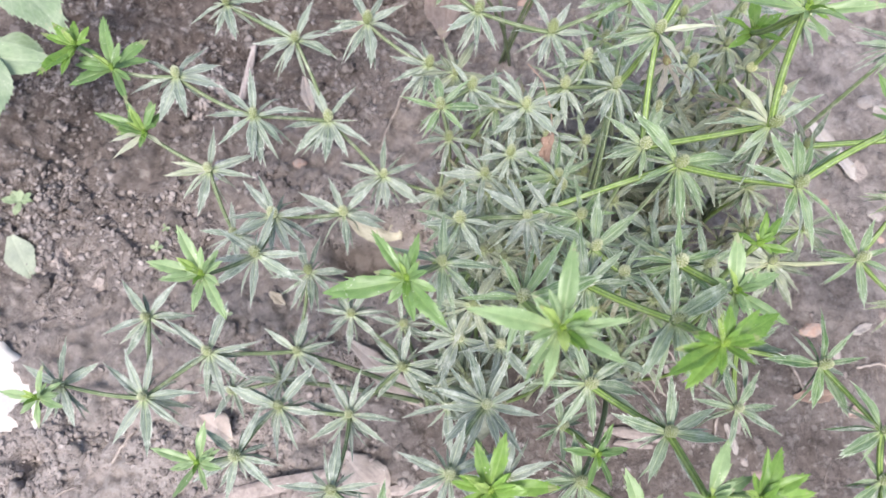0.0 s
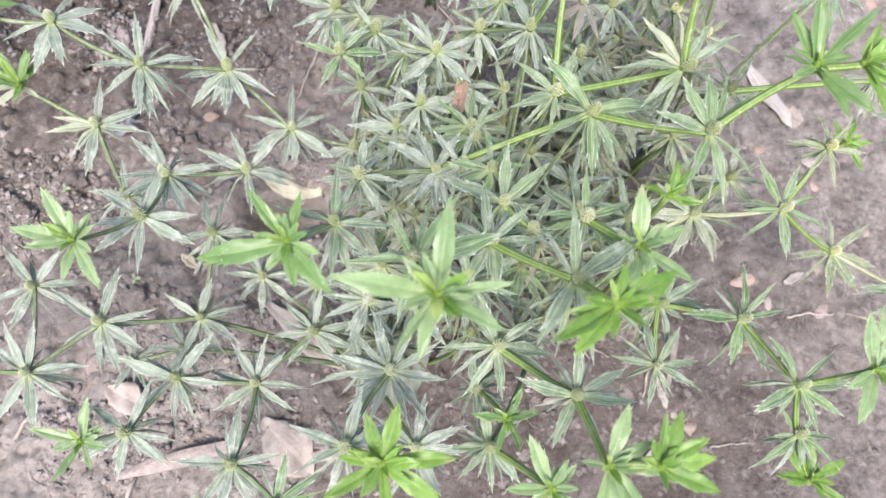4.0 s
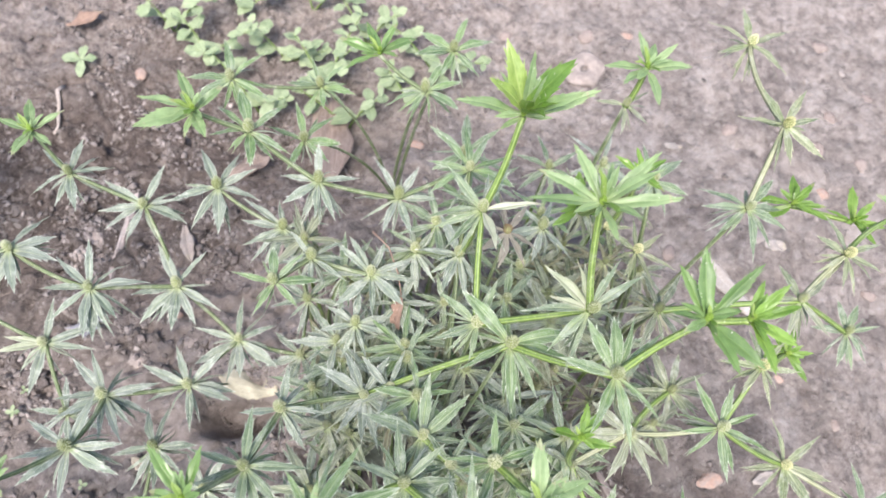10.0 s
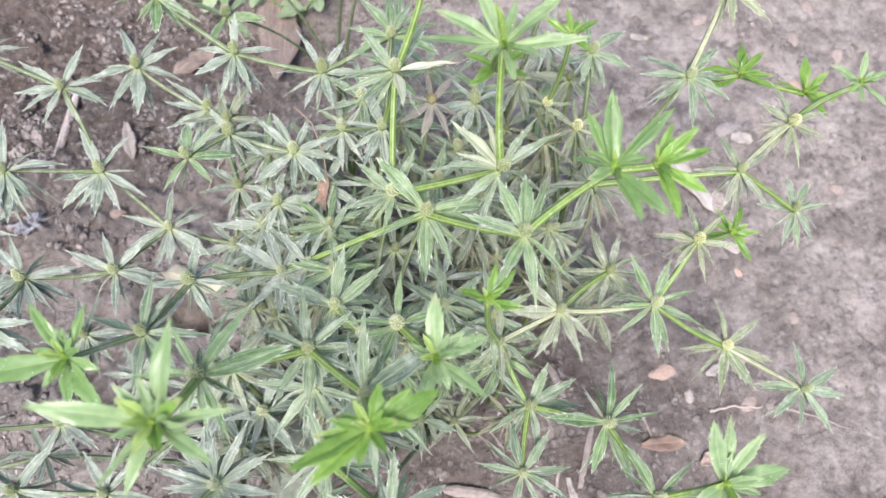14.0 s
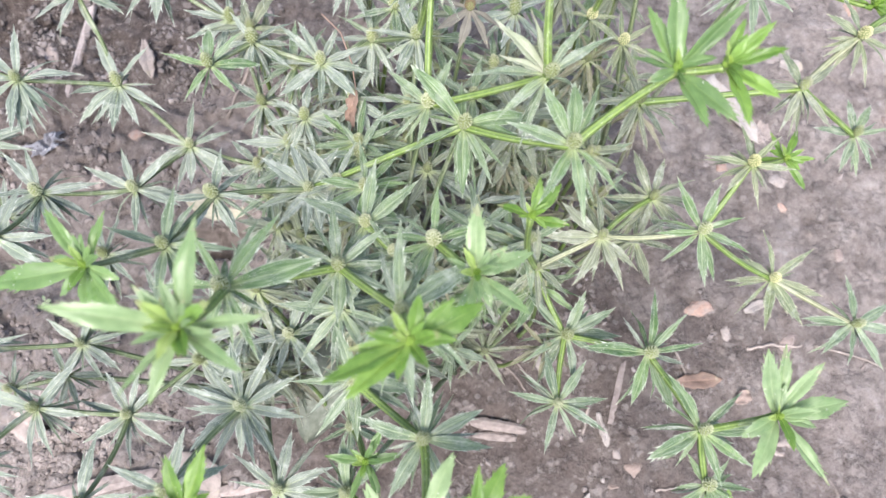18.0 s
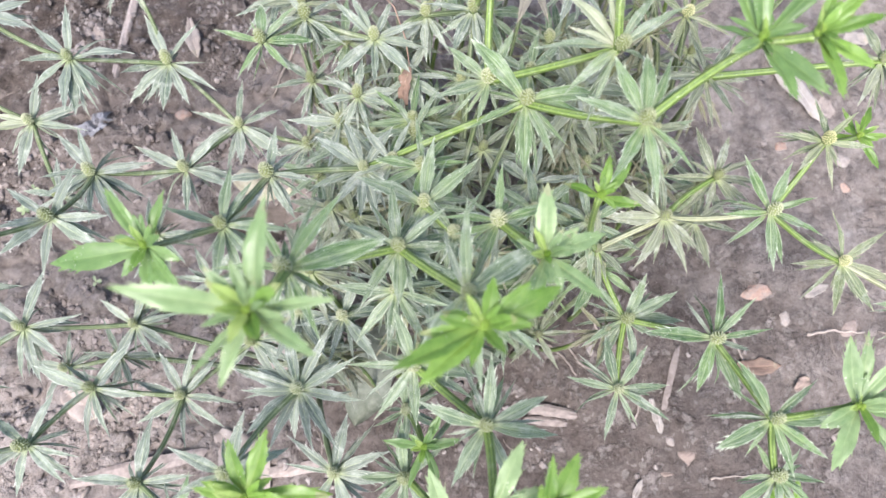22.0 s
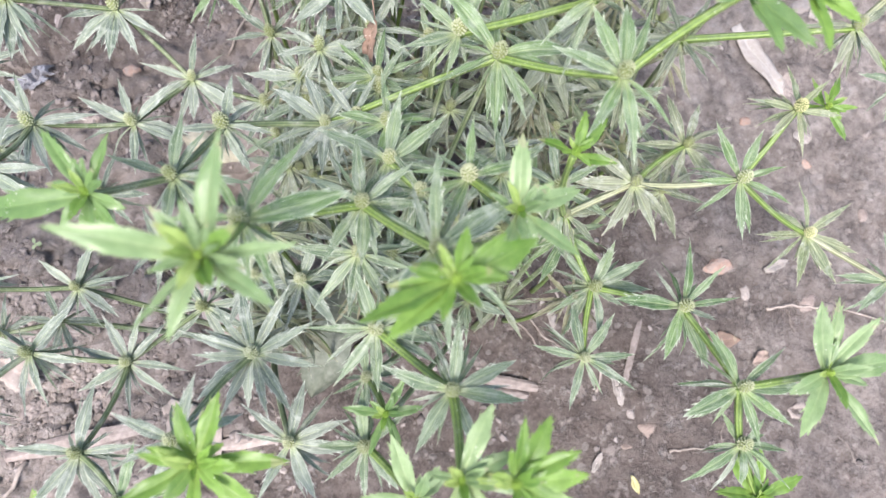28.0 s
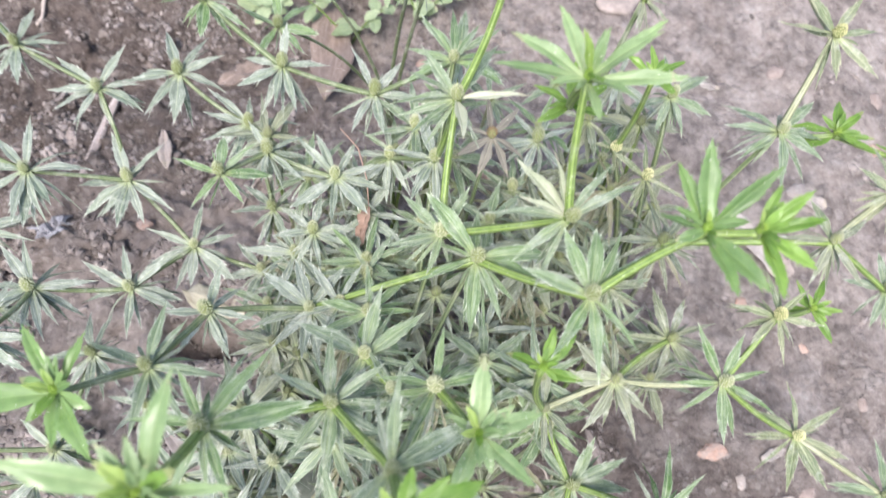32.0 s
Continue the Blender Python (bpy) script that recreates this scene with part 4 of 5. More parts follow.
front = plant((0.035, 0.060), "low spiny coriander branch lying along pale dry soil")
grow(front, {
    "C11": ((0.012, 0.069, 0.096), 26, (135, 85, 8, -30, -60, -130, 190), "v"),
    "C10": ((-0.020, 0.037, 0.112), 27, (118, 80, 45, -5, -40, -85, -145, 167), "v"),
    "C9": ((-0.060, 0.040, 0.132), 28, (165, 48, -12, -65, -92, -140), "v"),
    "P10": ((-0.077, 0.012, 0.155), 26, (65, 145, -15, -40, -100, -150), "v"),
    "P11": ((-0.095, 0.008, 0.164), 23, ((80, 0.9), (165, 1.05), (-115, 0.9), (-60, 0.7), (30, 0.5)), "g", (4, 0.45)),
    "a12": ((-0.027, -0.006, 0.145), 28, (85, 172, 10, -40, -65, -125, -100), "v"),
    "Q2": ((-0.003, -0.025, 0.157), 25, (75, 195, -17, -88, -120, 30), "f"),
    "C6": ((-0.056, 0.078, 0.097), 26, (80, 145, 15, -30, -60, -110), "v"),
    "C5": ((-0.105, 0.072, 0.122), 30, (75, 10, -65, -92, -145, 145, -30), "v"),
    "a2": ((-0.136, 0.044, 0.134), 30, (118, 142, 8, -35, -75, -120, 80), "v"),
    "P6": ((-0.190, 0.053, 0.116), 27, (92, 25, -65, -100, 160, -150), "v"),
    "P7": ((-0.192, 0.043, 0.138), 22, ((85, 0.8), (170, 0.9), (-80, 0.7), (-20, 0.8), (40, 0.6)), "g", (5, 0.5)),
    "P5": ((-0.146, 0.095, 0.113), 26, (130, 55, 10, -30, -110, 200), "v"),
    "C1": ((-0.052, 0.133, 0.089), 26, (75, 115, 5, -40, -80, -112, 190), "v"),
    "C7": ((-0.066, 0.061, 0.088), 22, (120, 60, 0, -60, -120, 180), "v"),
    "C8": ((-0.096, 0.054, 0.086), 20, (90, 30, -60, -120, 170), "v"),
    "S1": ((-0.024, 0.110, 0.064), 26, (120, 60, 5, -40, -90, -140, 170), "v"),
    "S2": ((0.012, 0.101, 0.076), 22, (100, 30, -30, -100, -150, 170), "v"),
    "S3": ((0.044, 0.081, 0.135), 27, (150, 110, 40, -20, -60, -110, 200, 175), "v"),
    "S4": ((0.040, 0.043, 0.108), 26, (100, 150, 30, -40, -90, 190), "v"),
    "e5": ((0.054, 0.037, 0.179), 30, (188, 165, 105, 65, 25, -12, -52, -72, -115, -140), "v"),
    "M12": ((0.032, 0.002, 0.208), 26, (75, 160, 20, -40, -110, -160), "v"),
    "Q5": ((0.047, -0.0045, 0.236), 27, ((70, 0.9), (110, 0.8), (3, 1.1), (-35, 1.0), (-85, 0.9), (-150, 1.0), (172, 0.7)), "b"),
    "M11": ((0.068, -0.001, 0.149), 29, (140, 80, 25, -10, -65, -120), "v"),
    "P12": ((-0.060, -0.042, 0.110), 26, (152, 70, 10, -40, -120), "v"),
    "Q1": ((-0.040, -0.043, 0.140), 22, (100, 40, -20, -80, 170), "b"),
    "Q6": ((0.068, -0.035, 0.180), 24, (20, -20, -70, -120, 160), "v"),
}, ["C11 C10 C9 P10 P11", "C10 a12 Q2", "C6 C5 a2 P6 P7", "C6 C1", "e5 M12 Q5", "a2 P5", "P12 Q1", "C7 C8"], "C11 e5 C6 S1 S2 S3 S4 M11 C7", usual=STEM_DULL)

right = plant((0.175, 0.075), "spiny coriander branch reaching over pale trodden soil")
grow(right, {
    "M6": ((0.199, 0.110, 0.155), 24, (90, 150, 20, -40, -90, -140), "d"),
    "G3": ((0.180, 0.109, 0.243), 17, (75, 160, -25, 40), "b", (2, 0.4)),
    "G4": ((0.234, 0.126, 0.159), 28, (140, 88, 182, -115, -70, -35, 0), "d"),
    "M2": ((0.272, 0.156, 0.138), 28, (70, 110, 0, 180, -60, -110, 30), "d"),
    "F6": ((0.287, 0.128, 0.165), 29, (116, 70, -170, -98, -30, 20), "f"),
    "E7": ((0.310, 0.159, 0.183), 22, (95, 45, 172, -90, -15, -140), "y"),
    "M4": ((0.350, 0.178, 0.146), 18, (60, 120, 0, -60, 190), "b"),
    "F7": ((0.346, 0.112, 0.122), 28, (90, 185, 35, -105, -25, -65, 150), "y"),
    "F8": ((0.384, 0.083, 0.133), 28, (85, 20, -10, -60, -110, 170, -150), "s"),
    "F9": ((0.216, 0.076, 0.140), 29, (135, 60, 3, -75, -150, 25), "s"),
    "F10": ((0.252, 0.063, 0.165), 31, (75, 175, 8, -115, -75, 45), "f"),
    "F11": ((0.209, 0.040, 0.143), 27, (105, 50, 170, -110, -30, 0), "s"),
    "F12": ((0.265, 0.024, 0.190), 28, (117, 45, -155, -75, 0, -40), "f"),
    "G1": ((0.285, 0.029, 0.220), 29, (105, 55, 10, -60, -120, 80), "g"),
    "O9": ((0.273, -0.001, 0.170), 27, ((-145, 1.1), (120, 0.6), (-35, 1.0), (-90, 0.6), (40, 0.6), (180, 0.5)), "f"),
    "O6": ((0.290, -0.026, 0.148), 25, (85, 25, -40, 170, 130), "b"),
    "d12": ((0.106, 0.047, 0.193), 28, (105, 180, 35, -5, -25, -88, -120), "s"),
    "G2": ((0.136, 0.021, 0.219), 29, (83, 168, 25, -10, -125, -65), "s"),
    "Q9": ((0.135, -0.008, 0.258), 27, ((70, 0.9), (0, 1.0), (-52, 1.2), (-108, 1.0), (30, 0.7), (170, 0.4)), "g"),
    "Q10": ((0.150, -0.008, 0.270), 22, (80, 58, 30, 5, -25), "b"),
    "Q7": ((0.103, -0.001, 0.177), 22, (180, -140, -92, -50, 100, 40), "s"),
    "Q8": ((0.123, -0.019, 0.214), 27, ((118, 0.9), (-95, 0.9), (-42, 1.1), (180, 0.8), (60, 0.5)), "g"),
    "N6": ((0.102, 0.029, 0.146), 19, (100, 30, -30, -90, -150), "s"),
    "N7": ((0.111, 0.012, 0.183), 17, (60, 10, -60, -110, 170), "G"),
}, ["M6 G4 F6 E7 M4", "F6 F7 F8", "M6 F9 F10 F12 G1", "F9 F11", "F12 O9 O6", "M6 G3", "G4 M2", "d12 G2 Q9 Q10", "Q7 Q8", "N6 N7"], "M6 d12 Q7 N6 M2", ("G4", "F6", "F8"))

far = plant((0.270, 0.215), "thin yellowing spiny coriander stems standing over trodden soil")
grow(far, {
    "J8": ((0.252, 0.193, 0.185), 26, (100, 50, 0, -60, -120, 180), "d"),
    "S7": ((0.237, 0.184, 0.139), 25, (80, 10, -60, -110, 180, 140), "d"),
    "J6": ((0.253, 0.241, 0.164), 24, (150, 90, 30, -30, -70, -120), "y"),
    "L4": ((0.236, 0.258, 0.163), 16, (60, 0, -90, 170), "y"),
    "L3": ((0.260, 0.279, 0.189), 25, (100, 40, -20, -70, -110, -150), "s"),
    "L6": ((0.234, 0.256, 0.234), 16, (90, 30, 150, -60), "b"),
    "I8": ((0.309, 0.251, 0.207), 29, (155, 178, -140, -88, -25, 8, 45), "s"),
    "I7": ((0.329, 0.293, 0.233), 26, (115, 165, 20, -50, -100, 60), "y"),
    "I6": ((0.334, 0.373, 0.213), 28, (150, 88, 20, -45, -100, -155), "y"),
    "I9": ((0.347, 0.261, 0.195), 22, (80, 40, -10, -45, 170, -150), "b"),
    "I10": ((0.392, 0.255, 0.185), 20, (90, 165, -15, -60, 40), "b"),
    "I11": ((0.363, 0.220, 0.209), 23, (100, 150, 20, -30, -60, -110, -150), "y"),
    "I12": ((0.331, 0.193, 0.203), 23, (175, -60, -120, 30, 110), "d"),
    "J1": ((0.388, 0.189, 0.157), 23, (100, 60, 10, -60, -120, 170), "s"),
    "E13": ((0.430, 0.262, 0.185), 20, (80, 20, -40, 150, -110), "g"),
}, ["I8 I7 I6", "I8 I9 I10", "I11 E13", "J8 I12 I11", "I12 J1", "L4 L6"], "J8 S7 J6 L4 L3 I8", ("I7", "I6", "I11"))

back = plant((0.1, 0.358), "spiny coriander stems at the back beside small round-leaved weeds")
grow(back, {
    "I1": ((0.115, 0.330, 0.206), 24, (200, -120, -30, 15, 60, 150), "f"),
    "H12": ((0.086, 0.344, 0.222), 23, (170, 110, 30, 60, -150), "G"),
    "J10": ((0.134, 0.362, 0.207), 23, (70, 20, -50, -110, 150, 190), "f"),
    "J11": ((0.047, 0.358, 0.170), 22, (110, 50, -10, -80, 180), "f"),
    "H9": ((0.038, 0.315, 0.169), 25, (100, 50, -5, -40, -110, 160), "f"),
    "H5": ((-0.006, 0.340, 0.198), 27, (95, 45, -30, -140, 180), "f"),
}, ["I1 H12", "J11 H5"], "I1 J10 J11 H9", usual=STEM_DULL, foot=0.0014)

single = plant((0.222, 0.290), "single upright spiny coriander shoot with a green leafy tip")
grow(single, {
    "I5": ((0.237, 0.312, 0.257), 24, (97, 35, 175, 0, -80, -140), "g"),
    "T1": ((0.232, 0.305, 0.232), 18, (30, -40, -100, 170), "d"),
}, ["T1 I5"], "T1")

# dusty undergrowth of the big plant: old low rosettes in its middle
for k in range(146):
    x, y = (rng.uniform(0.04, 0.21), rng.uniform(0.06, 0.26)) if k % 5 < 3 else (rng.uniform(0.17, 0.285), rng.uniform(0.14, 0.27)) if k < 76 else (rng.uniform(0.055, 0.19), rng.uniform(0.07, 0.24)) if k < 106 else (rng.uniform(0.09, 0.27), rng.uniform(0.235, 0.34))
    at = (x, y, rng.uniform(0.055, 0.15) if k < 106 else rng.uniform(0.08, 0.18))
    rosette(centre, at, rng.uniform(22, 30), [k * 40 + 58 * i + rng.uniform(-12, 12) for i in range(6)], "dosddodsos"[k % 10] if k < 76 else "dsvdsf"[k % 6])
    foot = Vector((x + rng.uniform(-0.02, 0.02), y + rng.uniform(-0.02, 0.02), relief(x, y) - 0.006))
    stem(centre, foot, Vector(at) - Vector((0, 0, 0.0015)), 0.0015, 0.0012, 0.02, STEM_DRY if k % 4 == 0 else None)
MUDDY = plain_material("mud_coated_leaf", (0.12, 0.132, 0.105), (0.3, 0.31, 0.265), 170, 0.85, 0.15, 0.0012, 0.7, 7)
old_leaf = blade_mesh("basal_leaf", MUDDY, 0.34, (0.2, 0.35, 0.5, 0.65, 0.8), 0.02, 0.25, 31, 0.25, 0.6, neck=0.6, blunt=3.0, wave=2.5)
for at, turn, length in (((0.085, 0.104, 0.014), 261, 0.085), ((0.11, 0.135, 0.012), 170, 0.07), ((0.15, 0.11, 0.012), 20, 0.065)):
    ob = new("basal_leaf", old_leaf)
    ob.parent = centre
    tagged(ob, "grey dusty old leaf at the plant's foot")
    ob.matrix_basis = Matrix.Translation(Vector(at) - centre.location) @ pose(0, 0, 0, 0, -3, turn) @ Matrix.Diagonal((length, length, length, 1))


# ---- soil crumbs and litter ----
def lump_data(seed, rings=5, sides=8):
    """A rough clod of radius 1: rings of points pushed in and out by two scales of noise."""
    verts, faces = [Vector((0, 0, -0.9))], []
    for i in range(1, rings):
        a = math.pi * (i / rings - 0.5)
        for k in range(sides):
            b = 2 * math.pi * (k + 0.5 * (i % 2)) / sides
            p = Vector((math.cos(a) * math.cos(b), math.cos(a) * math.sin(b), math.sin(a)))
            verts.append(p * (0.85 + 0.75 * noise.noise(p * 1.3 + Vector((seed * 7.7, 0, 0))) + 0.5 * noise.noise(p * 3.7 + Vector((0, seed * 5.1, 0)))))
    verts.append(Vector((0, 0, 0.85 + 0.3 * noise.noise(Vector((seed * 3.3, 1, 2))))))
    for k in range(sides):
        j = (k + 1) % sides
        faces.append((0, 1 + j, 1 + k))
        for i in range(rings - 2):
            p = 1 + i * sides
            faces.append((p + k, p + j, p + sides + j, p + sides + k))
        faces.append((1 + (rings - 2) * sides + k, 1 + (rings - 2) * sides + j, len(verts) - 1))
    return verts, faces


LUMPS = [lump_data(s) for s in range(16)]
dice = random.Random(21)


def scatter(name, count, size, keep, mat, label, sink=0.35, smooth=True):
    verts, faces = [], []
    while count:
        x, y = dice.uniform(-0.42, 0.66), dice.uniform(-0.12, 0.68)
        if dice.random() > keep(x, y):
            continue
        count -= 1
        r = size[0] + (size[1] - size[0]) * dice.random() ** 1.8
        v, f = dice.choice(LUMPS)
        turn = Euler((dice.uniform(-0.5, 0.5), dice.uniform(-0.5, 0.5), dice.uniform(0, 6.3))).to_matrix() @ Matrix.Diagonal((1, dice.uniform(0.5, 1), dice.uniform(0.3, 0.7)))
        c = Vector((x, y, relief(x, y) + r * (0.5 - sink)))
        b = len(verts)
        verts += [c + turn @ p * r for p in v]
        faces += [tuple(b + i for i in q) for q in f]
    return tagged(mesh_object(name, verts, faces, mat, smooth=smooth), label, "soil", kind="stuff")


HEAPS = ((-0.105, 0.02, 0.026), (-0.085, 0.028, 0.018), (-0.03, 0.072, 0.016), (-0.275, 0.195, 0.04), (-0.16, 0.31, 0.022), (-0.205, 0.175, 0.028), (-0.012, 0.212, 0.016), (-0.24, 0.02, 0.03))


def heaped(x, y):
    """Where the loose crumbs lie in small heaps."""
    return sum(math.exp(-((x - hx) ** 2 + (y - hy) ** 2) / (r * r)) for hx, hy, r in HEAPS)


def loose(x, y):
    clump = max(0.0, 0.25 + 1.9 * noise.noise(Vector((x * 17, y * 17, 5))) + 0.8 * noise.noise(Vector((x * 45, y * 45, 2))))
    return max(0.01, min(1.0, (0.6 - 2.0 * x + 0.3 * y) * clump + heaped(x, y)))


scatter("soil_crumbs", 8500, (0.0007, 0.004), loose, CRUMB, "loose crumbs of grey-brown soil lying on the ground", 0.5)
scatter("dry_crumbs", 6500, (0.0006, 0.0032), lambda x, y: 0.35 * loose(x, y) + 0.65 * min(1.0, heaped(x, y)), CRUMB_DRY, "pale dry crumbs of soil strewn on the ground", 0.5)
scatter("grit", 300, (0.0006, 0.0015), lambda x, y: 0.2 + 0.7 * loose(x, y), PEBBLE_GREY, "fine pale grit strewn over the soil")


# rough clods, the ones large enough to pick up
CLODS = []
for k in range(8):
    v, f = lump_data(70 + k, 7, 11)
    me = bpy.data.meshes.new("soil_clod")
    me.from_pydata([p * (1 + 0.35 * noise.noise(p * 5 + Vector((k, 0, 0)))) for p in v], [], f)
    me.materials.append(SOIL)
    me.shade_smooth()
    CLODS.append(me)
placed = 0
while placed < 210:
    x, y = dice.uniform(-0.34, 0.16), dice.uniform(-0.08, 0.5)
    if dice.random() > loose(x, y) ** 1.3:
        continue
    placed += 1
    r = 0.004 + 0.0055 * dice.random() ** 2
    ob = tagged(new("soil_clod", CLODS[placed % 8]), "rough crumbling clod of grey-brown soil", "soil clod", "soil clods")
    ob.matrix_basis = Matrix.Translation((x, y, relief(x, y) - 0.1 * r)) @ pose(0, 0, 0, 0, 0, dice.uniform(0, 360)) @ Matrix.Diagonal((r, r * dice.uniform(0.65, 1), r * dice.uniform(0.5, 0.8), 1))


def pebble(x, y, size, mat, label, flat=0.35, seed=0, turned=None, narrow=0.72):
    v, f = lump_data(seed + 40, 9, 16)
    turn = pose(0, 0, 0, 0, 0, seed * 53 if turned is None else turned) @ Matrix.Diagonal((1, narrow, flat, 1))
    ob = mesh_object("pebble", [turn @ (p.normalized() * (0.6 + 0.4 * p.length)) * size for p in v], f, mat)
    ob.location = (x, y, relief(x, y) - size * flat * 0.34)
    return tagged(ob, label, "pebble", "pebbles on the soil")


PALE = "small whitish pebble pressed into the soil"
PINK, GREY, ORANGE = "small pinkish pebble lying on the soil", "flat grey pebble lying on the soil", "orange brick chip lying on the soil"
for i, (x, y, s, m, lab) in enumerate((
        (-0.074, 0.252, 0.0065, PEBBLE_ORANGE, ORANGE), (-0.148, 0.061, 0.0075, PEBBLE_PINK, PINK), (-0.135, 0.489, 0.0075, PEBBLE_ORANGE, ORANGE),
        (0.123, 0.425, 0.008, PEBBLE_ORANGE, ORANGE), (0.436, 0.452, 0.0095, PEBBLE_PINK, PINK), (0.525, 0.433, 0.0105, PEBBLE_PINK, PINK), (0.536, 0.278, 0.0085, PEBBLE_PINK, PINK),
        (0.442, 0.332, 0.0125, PEBBLE_GREY, GREY), (0.353, 0.318, 0.0085, PEBBLE_PINK, PINK), (0.55, 0.475, 0.01, PEBBLE_PINK, PINK),
        (0.562, 0.565, 0.011, PEBBLE_PINK, PINK), (0.419, 0.093, 0.009, PEBBLE_PINK, PINK), (0.418, 0.13, 0.0075, PEBBLE_PINK, PINK), (0.18, 0.322, 0.0075, PEBBLE_ORANGE, ORANGE),
        (0.3865, 0.234, 0.006, PEBBLE_ORANGE, ORANGE), (0.371, 0.0985, 0.0058, PEBBLE_PALE, PALE), (0.281, 0.0127, 0.0045, PEBBLE_PALE, PALE), (0.4288, 0.2212, 0.0085, PEBBLE_PALE, PALE), (0.218, 0.565, 0.009, PEBBLE_PINK, PINK),
        (-0.111, 0.24, 0.004, PEBBLE_GREY, GREY), (-0.1, 0.232, 0.0055, PEBBLE_PINK, PINK), (-0.045, 0.075, 0.0055, PEBBLE_GREY, GREY), (0.47, 0.16, 0.006, PEBBLE_PINK, PINK),
        (0.43, 0.2, 0.0055, PEBBLE_ORANGE, ORANGE), (0.49, 0.36, 0.006, PEBBLE_GREY, GREY), (0.568, 0.417, 0.01, PEBBLE_PINK, PINK), (0.516, 0.383, 0.0085, PEBBLE_ORANGE, ORANGE), (0.346, 0.567, 0.009, PEBBLE_ORANGE, ORANGE), (0.302, 0.563, 0.011, PEBBLE_PINK, PINK), (0.579, 0.532, 0.0065, PEBBLE_PALE, PALE), (0.6, 0.5, 0.008, PEBBLE_PINK, PINK), (0.31, 0.46, 0.007, PEBBLE_GREY, GREY))):
    pebble(x, y, s, m, lab, 0.34, i)
pebble(0.351, 0.118, 0.0125, PEBBLE_ORANGE, "flat orange-pink brick chip half sunk in trodden soil", 0.3, 33, 12, 0.62)


def dry_leaf(a, b, width, mat, label, arch=0.1, curl=0.5, name="dry_leaf", lift=0.003, seed=1, blunt=2.2, neck=0.24):
    """A fallen leaf from a to b, arched and curled, with its own thin body."""
    a, b = Vector((*a, 0)), Vector((*b, 0))
    d = b - a
    me = blade_mesh(name, mat, width / d.length, (), -arch, curl, seed, 0, 0.5, blunt=blunt, neck=neck)
    for v in me.vertices:
        ragged = noise.noise(Vector((v.co.x * 9, seed * 3.7, v.co.y * 4)))
        v.co.z += (0.09 * math.sin(9 * v.co.x + 11 * v.co.y + seed) + 0.12 * ragged) * width / d.length
        v.co.y *= 1 + 0.35 * ragged
    ob = new(name, me)
    z = max(relief(a.x, a.y), relief(b.x, b.y), relief((a.x + b.x) / 2, (a.y + b.y) / 2)) + lift
    ob.matrix_basis = Matrix.Translation((a.x, a.y, z)) @ pose(0, 0, 0, 0, 0, math.degrees(math.atan2(d.y, d.x))) @ Matrix.Diagonal((d.length,) * 3 + (1,))
    m = ob.modifiers.new("body", "SOLIDIFY")
    m.thickness = 0.0005 / d.length
    return tagged(ob, label, "leaf", "dry leaves on the soil")


dry_leaf((0.012, 0.188), (-0.034, 0.197), 0.021, DRY_CREAM, "curled cream and grey-green dry leaf arched over a dark hollow", 0.14, -0.9, lift=0.009, seed=3)
dry_leaf((-0.03, 0.018), (0.009, -0.019), 0.032, DRY_PINK, "flat pinkish-brown dry leaf on pale soil", 0.0, 0.2, seed=4)
dry_leaf((-0.028, 0.103), (0.03, 0.05), 0.019, DRY_PINK, "long pinkish-brown dry leaf, half buried in crumbs", 0.02, 0.3, seed=5)
dry_leaf((0.062, 0.267), (0.11, 0.22), 0.036, DRY_PINK, "broad pinkish dry leaf under the stems", 0.0, 0.25, seed=6)
dry_leaf((0.041, 0.475), (0.049, 0.372), 0.036, DRY_BROWN, "long brown dry leaf lying beside a dark hollow", 0.03, 0.35, seed=7)
dry_leaf((-0.21, 0.541), (-0.18, 0.56), 0.013, DRY_RUST, "small rust-orange dry leaf", 0.1, 0.6, seed=8)
dry_leaf((0.383, 0.313), (0.4175, 0.2545), 0.0165, DRY_WHITE, "long bleached dry leaf strip on trodden soil", 0.02, 0.2, lift=0.001, seed=9, blunt=3.4, neck=0.6)
dry_leaf((-0.315, 0.105), (-0.25, 0.028), 0.05, DRY_BLEACHED, "broad bleached dry leaf on pale soil", 0.0, 0.1, lift=-0.002, seed=10)
dry_leaf((0.274, -0.01), (0.298, 0.008), 0.013, DRY_BROWN, "small pinkish-brown dry leaf pressed into dark soil", 0.0, 0.02, lift=-0.001, seed=21)
dry_leaf((0.327, 0.0625), (0.3625, 0.0645), 0.0125, DRY_RUST, "small pointed orange-pink dry leaf", 0.05, 0.4, lift=0.001, seed=12)
dry_leaf((0.2272, 0.0875), (0.2303, 0.0712), 0.0055, DRY_DUSTY, "small oval dusty pale leaf scrap on dark soil", 0.03, 0.3, lift=0.001, seed=41, blunt=3.0, neck=0.6)
dry_leaf((0.2695, 0.0415), (0.273, 0.0205), 0.0052, DRY_DUSTY, "narrow pinkish leaf scrap on dark soil", 0.03, 0.5, lift=0.001, seed=42, neck=0.5)
dry_leaf((0.2725, 0.031), (0.2757, 0.0175), 0.0055, DRY_DUSTY, "short dusty pale leaf scrap on dark soil", 0.02, 0.3, lift=0.002, seed=43, blunt=3.0, neck=0.6)
dry_leaf((0.386, 0.1145), (0.405, 0.1235), 0.007, DRY_DUSTY, "thin dusty pale leaf flake on trodden soil", 0.02, 0.3, lift=0.001, seed=44, neck=0.5)
